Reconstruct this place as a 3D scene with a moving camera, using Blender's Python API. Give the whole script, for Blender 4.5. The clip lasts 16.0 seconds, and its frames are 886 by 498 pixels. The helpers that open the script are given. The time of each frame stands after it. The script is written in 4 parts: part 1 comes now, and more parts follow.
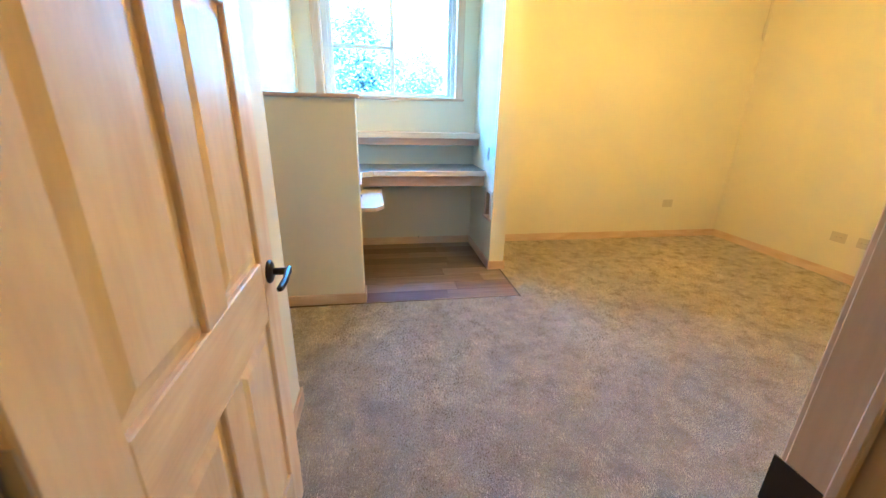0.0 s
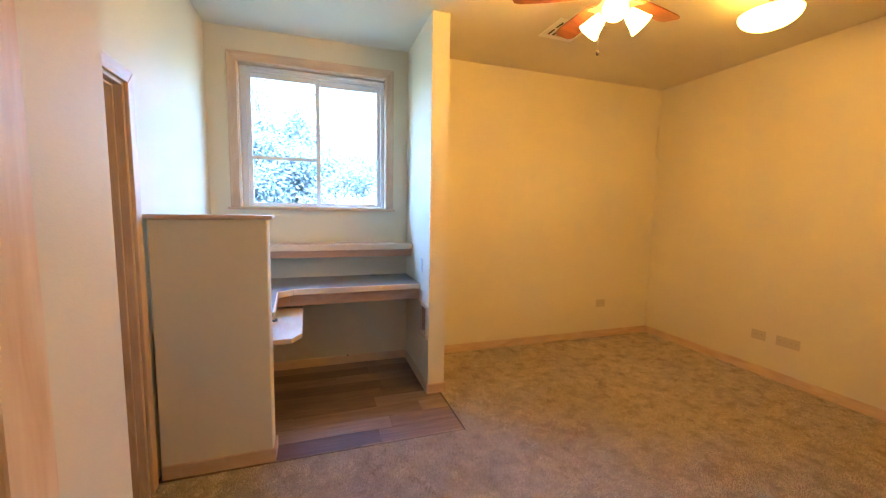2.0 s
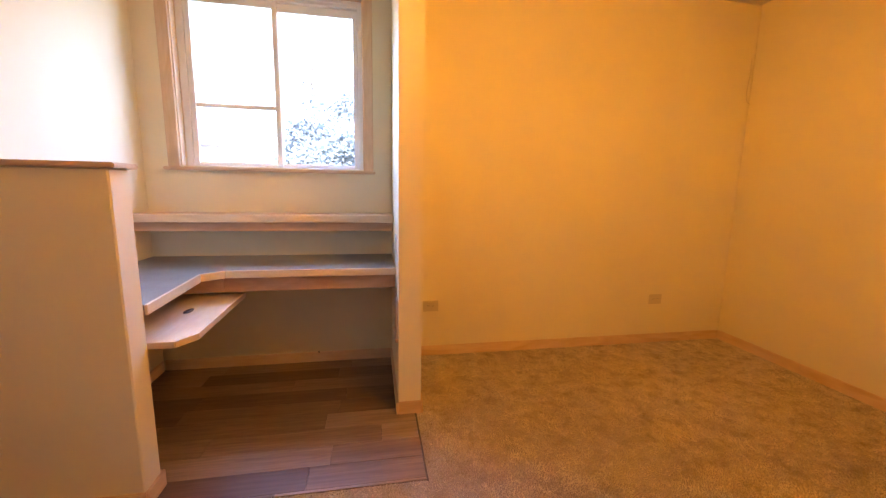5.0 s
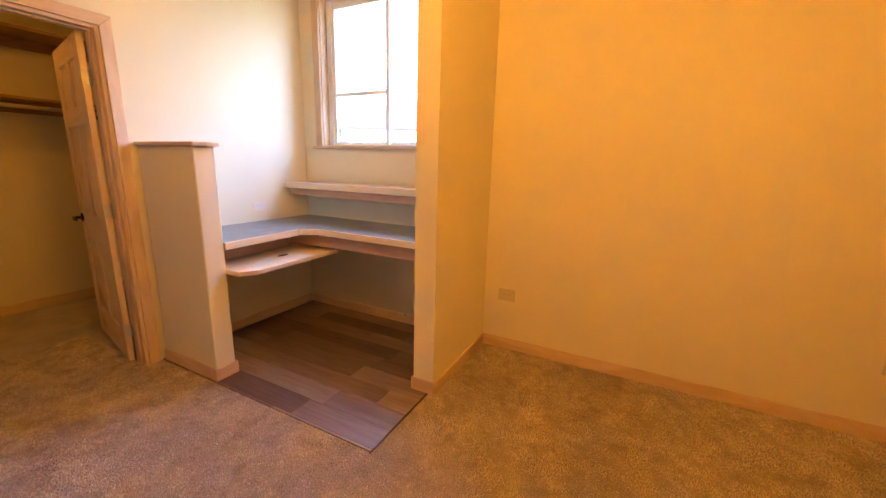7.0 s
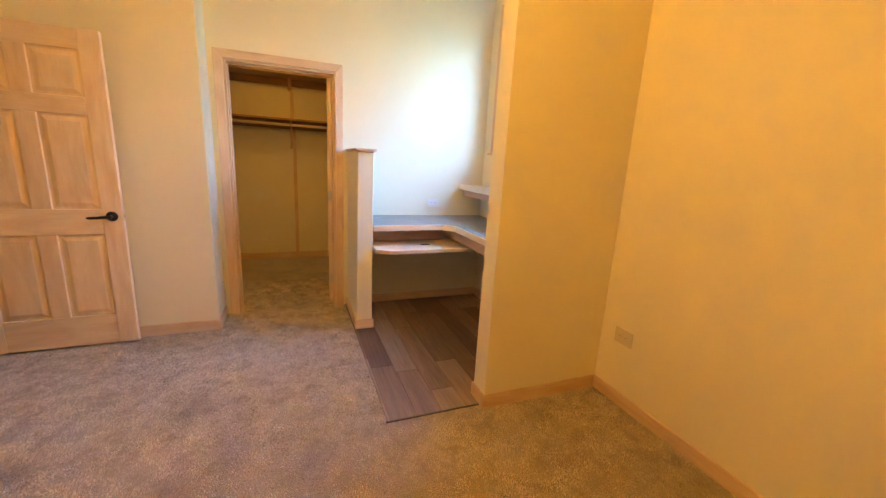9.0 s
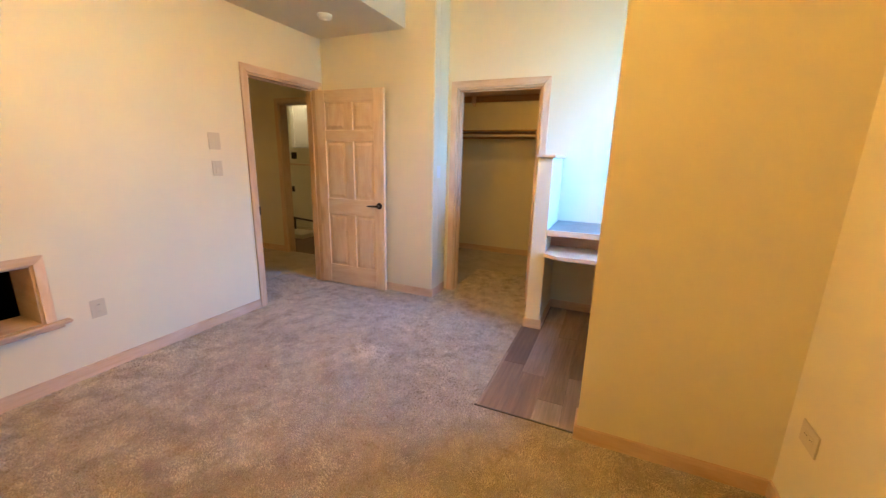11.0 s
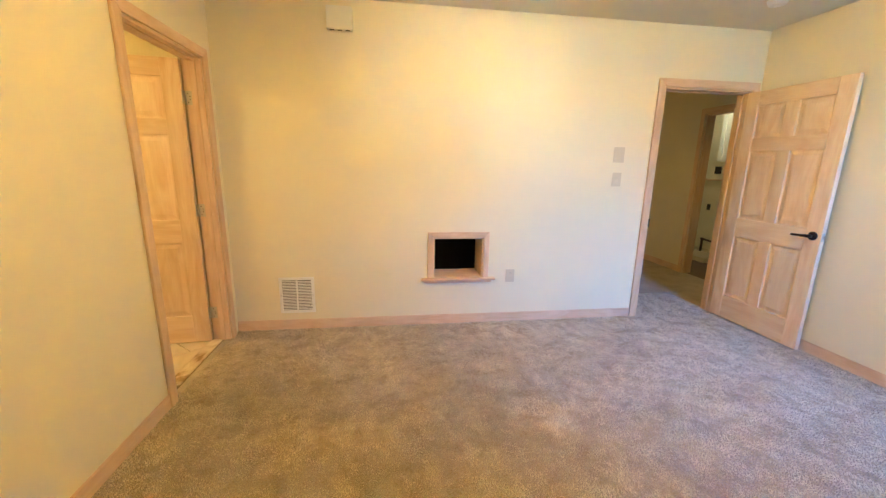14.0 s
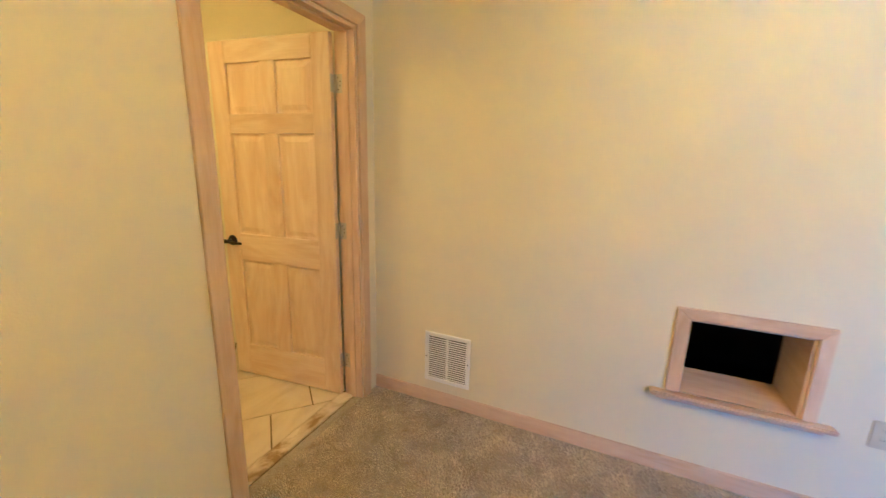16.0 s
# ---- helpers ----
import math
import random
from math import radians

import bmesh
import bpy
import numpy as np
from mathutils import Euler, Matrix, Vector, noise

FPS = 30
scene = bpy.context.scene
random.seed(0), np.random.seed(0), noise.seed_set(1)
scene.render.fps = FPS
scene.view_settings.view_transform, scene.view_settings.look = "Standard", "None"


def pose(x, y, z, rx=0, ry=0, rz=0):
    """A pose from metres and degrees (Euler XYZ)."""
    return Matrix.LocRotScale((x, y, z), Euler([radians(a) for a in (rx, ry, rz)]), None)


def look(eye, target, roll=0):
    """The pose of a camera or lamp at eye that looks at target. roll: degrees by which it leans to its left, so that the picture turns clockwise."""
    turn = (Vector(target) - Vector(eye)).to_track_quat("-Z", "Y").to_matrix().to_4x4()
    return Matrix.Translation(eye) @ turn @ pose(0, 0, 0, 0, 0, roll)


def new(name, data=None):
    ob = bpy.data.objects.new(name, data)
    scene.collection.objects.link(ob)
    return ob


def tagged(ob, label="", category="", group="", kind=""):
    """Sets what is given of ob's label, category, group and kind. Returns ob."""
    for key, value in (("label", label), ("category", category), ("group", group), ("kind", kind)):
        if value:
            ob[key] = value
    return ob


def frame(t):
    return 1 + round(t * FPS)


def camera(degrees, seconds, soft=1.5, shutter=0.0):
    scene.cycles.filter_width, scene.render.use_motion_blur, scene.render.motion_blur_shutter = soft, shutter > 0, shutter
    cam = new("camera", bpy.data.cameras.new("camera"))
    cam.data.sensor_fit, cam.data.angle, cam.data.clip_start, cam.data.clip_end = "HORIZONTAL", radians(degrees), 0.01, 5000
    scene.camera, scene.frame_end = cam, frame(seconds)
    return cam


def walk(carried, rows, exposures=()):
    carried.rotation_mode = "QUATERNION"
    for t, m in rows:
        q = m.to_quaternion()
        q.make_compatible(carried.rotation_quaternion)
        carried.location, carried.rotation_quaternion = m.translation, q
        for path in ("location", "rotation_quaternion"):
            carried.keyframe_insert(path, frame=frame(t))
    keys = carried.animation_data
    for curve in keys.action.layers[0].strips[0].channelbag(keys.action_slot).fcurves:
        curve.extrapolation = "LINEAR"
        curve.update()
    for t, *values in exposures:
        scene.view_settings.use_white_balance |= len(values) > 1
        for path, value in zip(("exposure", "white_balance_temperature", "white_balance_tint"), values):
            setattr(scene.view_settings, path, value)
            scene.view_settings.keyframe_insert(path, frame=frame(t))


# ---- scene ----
cam = camera(98.7, 16.0, soft=1.3, shutter=0.2)
PATH = [
    (0, (0.737, -0.288, 1.343), (1.046, 1.574, 0.684), 1.3),
    (0.5, (0.83, -0.136, 1.373), (1.264, 1.74, 0.834), 0.9),
    (1, (0.852, -0.037, 1.443), (1.376, 1.844, 1.01), 1.0),
    (1.5, (0.855, 0.002, 1.482), (1.441, 1.894, 1.196), 1.0),
    (2, (0.851, 0.019, 1.511), (1.48, 1.906, 1.306), 1.0),
    (2.5, (0.85, 0.036, 1.5), (1.5, 1.919, 1.322), 1.0),
    (3, (0.849, 0.126, 1.475), (1.521, 2.002, 1.304), 1.1),
    (3.5, (0.942, 0.269, 1.442), (1.634, 2.138, 1.273), 1.0),
    (3.7, (1.011, 0.36, 1.448), (1.73, 2.218, 1.266), 0.9),
    (5.8, (2.047, 0.826, 1.356), (1.944, 2.783, 0.955), 0.9),
    (6, (2.187, 0.859, 1.359), (1.963, 2.801, 0.938), 0.9),
    (6.5, (2.485, 0.948, 1.366), (1.957, 2.827, 0.93), 1.3),
    (7, (2.814, 1.063, 1.38), (1.93, 2.804, 0.943), 1.6),
    (7.5, (3.056, 1.264, 1.375), (1.875, 2.815, 0.927), 1.7),
    (8, (3.257, 1.471, 1.368), (1.827, 2.799, 0.927), 1.8),
    (8.5, (3.449, 1.679, 1.405), (1.812, 2.733, 0.947), 2.1),
    (8.7, (3.508, 1.748, 1.39), (1.799, 2.682, 0.938), 2.6),
    (10.8, (3.689, 2.921, 1.429), (1.866, 2.241, 0.968), 1.7),
    (11, (3.707, 2.934, 1.425), (1.939, 2.156, 0.958), 1.4),
    (11.5, (3.635, 3.105, 1.445), (2.071, 1.953, 0.969), 1.5),
    (12, (3.597, 3.198, 1.465), (2.364, 1.691, 0.985), 0.9),
    (12.5, (3.555, 3.255, 1.457), (2.649, 1.532, 0.989), 1.0),
    (13, (3.607, 3.225, 1.429), (2.949, 1.396, 0.972), 1.1),
    (13.5, (3.612, 3.222, 1.418), (3.18, 1.321, 0.971), 1.2),
    (14, (3.578, 3.181, 1.397), (3.304, 1.248, 0.962), 1.1),
    (14.5, (3.555, 3.008, 1.383), (3.38, 1.063, 0.95), 1.1),
    (15, (3.541, 2.637, 1.419), (3.485, 0.689, 0.97), 1.2),
    (15.5, (3.546, 2.235, 1.418), (3.774, 0.298, 0.972), 1.4),
    (16, (3.572, 1.881, 1.41), (4.361, 0.095, 0.98), 1.5),
]
EXPOSURES = [
    (0.0, 6.38, 4420, -18),
    (0.5, 6.05, 4600, -12),
    (1.0, 5.9, 4850, -8),
    (2.5, 5.45, 6200, 11),
    (3.7, 5.5, 7150, 19),
    (6.0, 5.55, 8800, 29),
    (8.5, 5.65, 7000, 7),
    (11.0, 5.88, 5100, -3),
    (12.0, 5.93, 4850, -7),
    (14.0, 6.27, 4350, -12),
    (15.0, 6.22, 4280, -12),
    (16.0, 6.0, 3900, -10),
]
walk(cam, [(t, look(eye, target, roll)) for t, eye, target, roll in PATH], EXPOSURES)


# ---- light ----
world = bpy.data.worlds.new("sky")
scene.world = world
world.use_nodes = True
wn, wl = world.node_tree.nodes, world.node_tree.links
sky = wn.new("ShaderNodeTexSky")
sky.sky_type, sky.sun_disc = "NISHITA", False
sky.sun_elevation, sky.sun_rotation = radians(48), radians(200)
sky.dust_density, sky.ozone_density = 0.7, 2.0
# thin overcast: the dome grows brighter from the horizon to the zenith
up = wn.new("ShaderNodeSeparateXYZ")
wl.new(wn.new("ShaderNodeTexCoord").outputs["Generated"], up.inputs[0])
square = wn.new("ShaderNodeMath")
square.operation = "POWER"
square.use_clamp = True
square.inputs[1].default_value = 2.0
wl.new(up.outputs["Z"], square.inputs[0])
rise = wn.new("ShaderNodeMapRange")
rise.inputs["From Min"].default_value, rise.inputs["From Max"].default_value = 0.0, 0.36
rise.inputs["To Min"].default_value, rise.inputs["To Max"].default_value = 0.25, 2.2
wl.new(square.outputs[0], rise.inputs["Value"])
dome = wn.new("ShaderNodeVectorMath")
dome.operation = "SCALE"
wl.new(sky.outputs[0], dome.inputs[0])
wl.new(rise.outputs[0], dome.inputs["Scale"])
north = wn.new("ShaderNodeVectorMath")
north.operation = "MULTIPLY"
north.inputs[1].default_value = (0.84, 0.97, 1.18)
wl.new(dome.outputs[0], north.inputs[0])
wl.new(north.outputs[0], wn["Background"].inputs[0])
wn["Background"].inputs[1].default_value = 0.12

sun = new("sun", bpy.data.lights.new("sun", "SUN"))
sun.data.energy, sun.data.angle, sun.data.color = 1.5, radians(12), (1.0, 0.95, 0.88)
sun.matrix_world = look((0, -20, 16), (0, 0, 0))

WARM = (1.0, 0.46, 0.065)
LAMP = 1.5

# guides the sky's light through the window
portal = new("window_portal", bpy.data.lights.new("window_portal", "AREA"))
portal.data.shape, portal.data.size, portal.data.size_y = "RECTANGLE", 1.3, 1.25
portal.data.cycles.is_portal = True
portal.matrix_world = look((0.86, 3.90, 2.14), (0.86, 0.0, 2.14))


# ---- materials ----
def mat(name, color, rough=0.6, metal=0.0, spec=0.5):
    m = bpy.data.materials.new(name)
    m.use_nodes = True
    b = m.node_tree.nodes["Principled BSDF"]
    b.inputs["Base Color"].default_value = (*color, 1)
    b.inputs["Roughness"].default_value = rough
    b.inputs["Metallic"].default_value = metal
    b.inputs["Specular IOR Level"].default_value = spec
    return m, m.node_tree.nodes, m.node_tree.links, b


def noise_tex(n, l, coord, scale, detail=3.0, rough=0.5, stretch=(1, 1, 1), distort=0.0):
    mp = n.new("ShaderNodeMapping")
    mp.inputs["Scale"].default_value = stretch
    l.new(coord, mp.inputs["Vector"])
    t = n.new("ShaderNodeTexNoise")
    t.inputs["Scale"].default_value, t.inputs["Detail"].default_value = scale, detail
    t.inputs["Roughness"].default_value, t.inputs["Distortion"].default_value = rough, distort
    l.new(mp.outputs[0], t.inputs["Vector"])
    return t.outputs["Fac"]


def ramp(n, l, fac, stops):
    r = n.new("ShaderNodeValToRGB")
    e = r.color_ramp.elements
    while len(e) < len(stops):
        e.new(0.5)
    for k, (p, c) in zip(e, stops):
        k.position, k.color = p, (*c, 1)
    l.new(fac, r.inputs[0])
    return r.outputs[0]


def mixed(n, l, a, b, fac, kind="MIX"):
    m = n.new("ShaderNodeMix")
    m.data_type, m.blend_type = "RGBA", kind
    if isinstance(fac, float):
        m.inputs[0].default_value = fac
    else:
        l.new(fac, m.inputs[0])
    for sock, v in ((m.inputs[6], a), (m.inputs[7], b)):
        if isinstance(v, tuple):
            sock.default_value = (*v, 1)
        else:
            l.new(v, sock)
    return m.outputs[2]


def bump(n, l, b, height, strength, distance):
    k = n.new("ShaderNodeBump")
    k.inputs["Strength"].default_value, k.inputs["Distance"].default_value = strength, distance
    l.new(height, k.inputs["Height"])
    l.new(k.outputs[0], b.inputs["Normal"])


def paint(name, color, rough=0.55, dirt=0.018):
    """Rolled wall paint: orange-peel relief, faint rubbed patches."""
    m, n, l, b = mat(name, color, rough, spec=0.3)
    co = n.new("ShaderNodeTexCoord").outputs["Object"]
    big = noise_tex(n, l, co, 1.3, 4)
    dark = tuple(c * (1 - 2 * dirt) for c in color)
    l.new(ramp(n, l, big, [(0.35, dark), (0.6, color)]), b.inputs["Base Color"])
    peel = noise_tex(n, l, co, 160, 2)
    bump(n, l, b, peel, 0.25, 0.002)
    return m


def wood(name, axis, pale, deep, rough=0.45, knots=True, coat=0.0, figure=11, swirl=1.2):
    """Clear-finished softwood with grain along an axis."""
    m, n, l, b = mat(name, pale, rough, spec=0.4)
    tc = n.new("ShaderNodeTexCoord")
    info = n.new("ShaderNodeObjectInfo")
    shift = n.new("ShaderNodeVectorMath")
    shift.operation = "SCALE"
    shift.inputs[0].default_value = (7.3, 5.1, 9.7)
    l.new(info.outputs["Random"], shift.inputs["Scale"])
    add = n.new("ShaderNodeVectorMath")
    l.new(tc.outputs["Object"], add.inputs[0])
    l.new(shift.outputs[0], add.inputs[1])
    co = add.outputs[0]
    st = [1.0, 1.0, 1.0]
    st["xyz".index(axis)] = 0.06
    st2 = [1.0, 1.0, 1.0]
    st2["xyz".index(axis)] = 0.22
    fine = noise_tex(n, l, co, 110, 4, 0.6, tuple(st))
    wide = noise_tex(n, l, co, figure, 3, 0.55, tuple(st2), swirl)
    col = ramp(n, l, wide, [(0.30, deep), (0.48, tuple((p + d) / 2 for p, d in zip(pale, deep))), (0.66, pale)])
    fib = ramp(n, l, fine, [(0.3, (0.80, 0.75, 0.7)), (0.6, (1, 1, 1))])
    col = mixed(n, l, col, fib, 0.30, "MULTIPLY")
    if knots:
        kn = noise_tex(n, l, co, 3.1, 1, 0.4, tuple(0.5 if s < 1 else 1 for s in st))
        kf = ramp(n, l, kn, [(0.70, (0, 0, 0)), (0.80, (1, 1, 1))])
        col = mixed(n, l, col, tuple(d * 0.6 for d in deep), kf)
    hue = ramp(n, l, info.outputs["Random"], [(0.0, (0.88, 0.86, 0.83)), (1.0, (1, 1, 1))])
    l.new(mixed(n, l, col, hue, 1.0, "MULTIPLY"), b.inputs["Base Color"])
    b.inputs["Coat Weight"].default_value = coat
    b.inputs["Coat Roughness"].default_value = 0.25
    bump(n, l, b, fine, 0.12, 0.001)
    return m


PALE, DEEP = (0.80, 0.625, 0.46), (0.68, 0.475, 0.305)
WOOD = {a: wood("clear_pine_" + a, a, PALE, DEEP) for a in "xyz"}
DOORWOOD = {a: wood("pine_door_" + a, a, (0.89, 0.73, 0.54), (0.77, 0.565, 0.365), 0.4, True, 0.1, 7, 2.2) for a in "xz"}
MAPLE = {a: wood("pale_maple_" + a, a, (0.88, 0.74, 0.55), (0.80, 0.63, 0.43), 0.4, False, 0.15) for a in "xy"}
REDOAK = {a: wood("reddish_apron_wood_" + a, a, (0.72, 0.47, 0.32), (0.58, 0.35, 0.22), 0.45, False) for a in "xy"}
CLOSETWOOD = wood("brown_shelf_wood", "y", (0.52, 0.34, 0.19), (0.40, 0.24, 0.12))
BLADE = wood("fan_blade_wood", "x", (0.30, 0.10, 0.04), (0.17, 0.05, 0.02), 0.3, False, 0.4)
CREAM = paint("cream_wall_paint", (0.80, 0.74, 0.56))
CEIL = paint("ceiling_paint", (0.74, 0.70, 0.58), 0.8, 0.03)
# near-black painted for the dark behind the hatch; also used on the roof
NEARBLACK = mat("near_black_boards", (0.02, 0.018, 0.015), 0.9)[0]
BRONZE = mat("oil_rubbed_bronze", (0.035, 0.03, 0.03), 0.32, 0.85)[0]
NICKEL = mat("satin_nickel", (0.60, 0.57, 0.52), 0.48, 1.0)[0]
CHROME = mat("chrome", (0.75, 0.74, 0.72), 0.15, 1.0)[0]
PLATE = mat("almond_plastic", (0.62, 0.56, 0.42), 0.35)[0]
WHITEPL = mat("white_plastic", (0.78, 0.77, 0.74), 0.4)[0]
VINYLW = mat("white_vinyl_frame", (0.80, 0.80, 0.80), 0.35)[0]
ENAMEL = mat("white_enamelled_steel", (0.87, 0.87, 0.86), 0.4)[0]
# near-black, mostly painting the shade inside slots, holes and ducts
SLOT = mat("dark_slot", (0.02, 0.02, 0.02), 0.7)[0]
EDGE = mat("grey_brown_trim", (0.09, 0.075, 0.065), 0.6)[0]
RUBBER = mat("black_rubber", (0.02, 0.02, 0.022), 0.6)[0]


def carpet_material(name, pale, deep):
    m, n, l, b = mat(name, pale, 0.95, spec=0.1)
    tc = n.new("ShaderNodeTexCoord")
    co = tc.outputs["Object"]
    mott = noise_tex(n, l, co, 4.5, 5, 0.62, (1, 1, 1), 0.6)
    speck = noise_tex(n, l, co, 210, 3, 0.7)
    col = ramp(n, l, mott, [(0.36, deep), (0.60, pale)])
    sp = ramp(n, l, speck, [(0.34, (0.55, 0.52, 0.48)), (0.62, (1.12, 1.12, 1.12))])
    l.new(mixed(n, l, col, sp, 0.8, "MULTIPLY"), b.inputs["Base Color"])
    b.inputs["Sheen Weight"].default_value = 0.25
    tuft = noise_tex(n, l, co, 130, 3, 0.7)
    bump(n, l, b, tuft, 0.8, 0.008)
    return m


CARPET = carpet_material("plush_carpet", (0.50, 0.44, 0.39), (0.38, 0.33, 0.285))


def plank_material():
    m, n, l, b = mat("grey_oak_vinyl", (0.2, 0.15, 0.12), 0.42, spec=0.45)
    tc, info = n.new("ShaderNodeTexCoord"), n.new("ShaderNodeObjectInfo")
    sh = n.new("ShaderNodeVectorMath")
    sh.operation = "SCALE"
    sh.inputs[0].default_value = (11, 23, 5)
    l.new(info.outputs["Random"], sh.inputs["Scale"])
    ad = n.new("ShaderNodeVectorMath")
    l.new(tc.outputs["Object"], ad.inputs[0])
    l.new(sh.outputs[0], ad.inputs[1])
    grain = noise_tex(n, l, ad.outputs[0], 60, 5, 0.6, (0.06, 1, 1), 0.5)
    wide = noise_tex(n, l, ad.outputs[0], 9, 3, 0.5, (0.2, 1, 1), 0.8)
    tone = ramp(n, l, info.outputs["Random"], [(0.0, (0.165, 0.098, 0.066)), (0.5, (0.26, 0.178, 0.128)), (1.0, (0.40, 0.31, 0.245))])
    g = ramp(n, l, grain, [(0.3, (0.6, 0.57, 0.54)), (0.7, (1.1, 1.1, 1.1))])
    w = ramp(n, l, wide, [(0.3, (0.75, 0.72, 0.7)), (0.7, (1.08, 1.08, 1.08))])
    col = mixed(n, l, mixed(n, l, tone, g, 0.8, "MULTIPLY"), w, 0.8, "MULTIPLY")
    l.new(col, b.inputs["Base Color"])
    bump(n, l, b, grain, 0.15, 0.001)
    return m


PLANK = plank_material()


def laminate_material():
    m, n, l, b = mat("grey_laminate", (0.2, 0.2, 0.2), 0.38)
    co = n.new("ShaderNodeTexCoord").outputs["Object"]
    f = noise_tex(n, l, co, 240, 2)
    g = noise_tex(n, l, co, 5, 4, 0.6)
    a = ramp(n, l, f, [(0.35, (0.16, 0.165, 0.16)), (0.65, (0.27, 0.275, 0.265))])
    h = ramp(n, l, g, [(0.4, (0.85, 0.85, 0.85)), (0.62, (1.15, 1.15, 1.15))])
    l.new(mixed(n, l, a, h, 0.7, "MULTIPLY"), b.inputs["Base Color"])
    r = ramp(n, l, g, [(0.35, (0.3, 0.3, 0.3)), (0.65, (0.5, 0.5, 0.5))])
    l.new(r, b.inputs["Roughness"])
    return m


LAMINATE = laminate_material()


def tile_material(name, stops_):
    m, n, l, b = mat(name, (0.7, 0.6, 0.48), 0.22)
    tc, info = n.new("ShaderNodeTexCoord"), n.new("ShaderNodeObjectInfo")
    sh = n.new("ShaderNodeVectorMath")
    sh.operation = "SCALE"
    sh.inputs[0].default_value = (31, 17, 5)
    l.new(info.outputs["Random"], sh.inputs["Scale"])
    ad = n.new("ShaderNodeVectorMath")
    l.new(tc.outputs["Object"], ad.inputs[0])
    l.new(sh.outputs[0], ad.inputs[1])
    v = noise_tex(n, l, ad.outputs[0], 4.5, 5, 0.6, (1, 0.45, 1), 1.6)
    l.new(ramp(n, l, v, stops_), b.inputs["Base Color"])
    return m


TILE = tile_material("cream_floor_tile", [(0.30, (0.62, 0.52, 0.39)), (0.5, (0.72, 0.62, 0.48)), (0.7, (0.77, 0.68, 0.55))])
MARBLE = tile_material("veined_threshold_stone", [(0.38, (0.30, 0.21, 0.13)), (0.48, (0.60, 0.49, 0.36)), (0.60, (0.78, 0.69, 0.57))])
GROUT = mat("brown_grout", (0.16, 0.11, 0.075), 0.9)[0]


def glow(name, color, strength):
    m, n, l, b = mat(name, (0.9, 0.9, 0.88), 0.3)
    b.inputs["Emission Color"].default_value = (*color, 1)
    b.inputs["Emission Strength"].default_value = strength
    return m


SHADE = glow("lit_frosted_glass", WARM, LAMP * 2.2)
BOWL = glow("lit_alabaster_glass", WARM, LAMP * 0.30)
BATHGLASS = glow("lit_bathroom_glass", WARM, LAMP * 0.9)


def pane_material():
    m = bpy.data.materials.new("window_glass")
    m.use_nodes = True
    n, l = m.node_tree.nodes, m.node_tree.links
    n.remove(n["Principled BSDF"])
    t, g, f, x = (n.new("ShaderNode" + k) for k in ("BsdfTransparent", "BsdfGlossy", "LayerWeight", "MixShader"))
    g.inputs["Roughness"].default_value = 0.02
    p, q = n.new("ShaderNodeMath"), n.new("ShaderNodeMath")
    p.operation, q.operation = "POWER", "MULTIPLY_ADD"
    p.inputs[1].default_value, q.inputs[1].default_value, q.inputs[2].default_value = 5.0, 0.6, 0.04
    l.new(f.outputs["Facing"], p.inputs[0])
    l.new(p.outputs[0], q.inputs[0])
    l.new(q.outputs[0], x.inputs[0])
    l.new(t.outputs[0], x.inputs[1])
    l.new(g.outputs[0], x.inputs[2])
    l.new(x.outputs[0], n["Material Output"].inputs["Surface"])
    return m


PANE = pane_material()


# ---- mesh helpers ----
def box(bm, x0, y0, z0, x1, y1, z1, bev=0.0, seg=1):
    """Adds a box with softened edges to bm."""
    t = bmesh.new()
    bmesh.ops.create_cube(t, size=1)
    bmesh.ops.transform(t, matrix=Matrix.Translation(((x0 + x1) / 2, (y0 + y1) / 2, (z0 + z1) / 2)) @ Matrix.Diagonal((abs(x1 - x0), abs(y1 - y0), abs(z1 - z0), 1)), verts=t.verts)
    if bev:
        bmesh.ops.bevel(t, geom=t.edges[:], offset=bev, segments=seg, affect="EDGES", clamp_overlap=True)
    join(bm, t)
    return bm


def join(bm, t, m=None):
    me = bpy.data.meshes.new("tmp")
    if m is not None:
        bmesh.ops.transform(t, matrix=m, verts=t.verts)
    t.to_mesh(me)
    bm.from_mesh(me)
    bpy.data.meshes.remove(me)
    t.free()


def prism(bm, poly, axis, a, b, bev=0.0):
    """Extrudes a polygon of the other two axes (in x, y, z order) from a to b along axis."""
    t = bmesh.new()
    k = "xyz".index(axis)

    def at(p, h):
        c = list(p)
        c.insert(k, h)
        return c
    lo = [t.verts.new(at(p, a)) for p in poly]
    hi = [t.verts.new(at(p, b)) for p in poly]
    n = len(poly)
    t.faces.new(lo)
    t.faces.new(hi)
    for i in range(n):
        t.faces.new((lo[i], lo[(i + 1) % n], hi[(i + 1) % n], hi[i]))
    bmesh.ops.recalc_face_normals(t, faces=t.faces[:])
    if bev:
        bmesh.ops.bevel(t, geom=t.edges[:], offset=bev, segments=1, affect="EDGES", clamp_overlap=True)
    join(bm, t)
    return bm


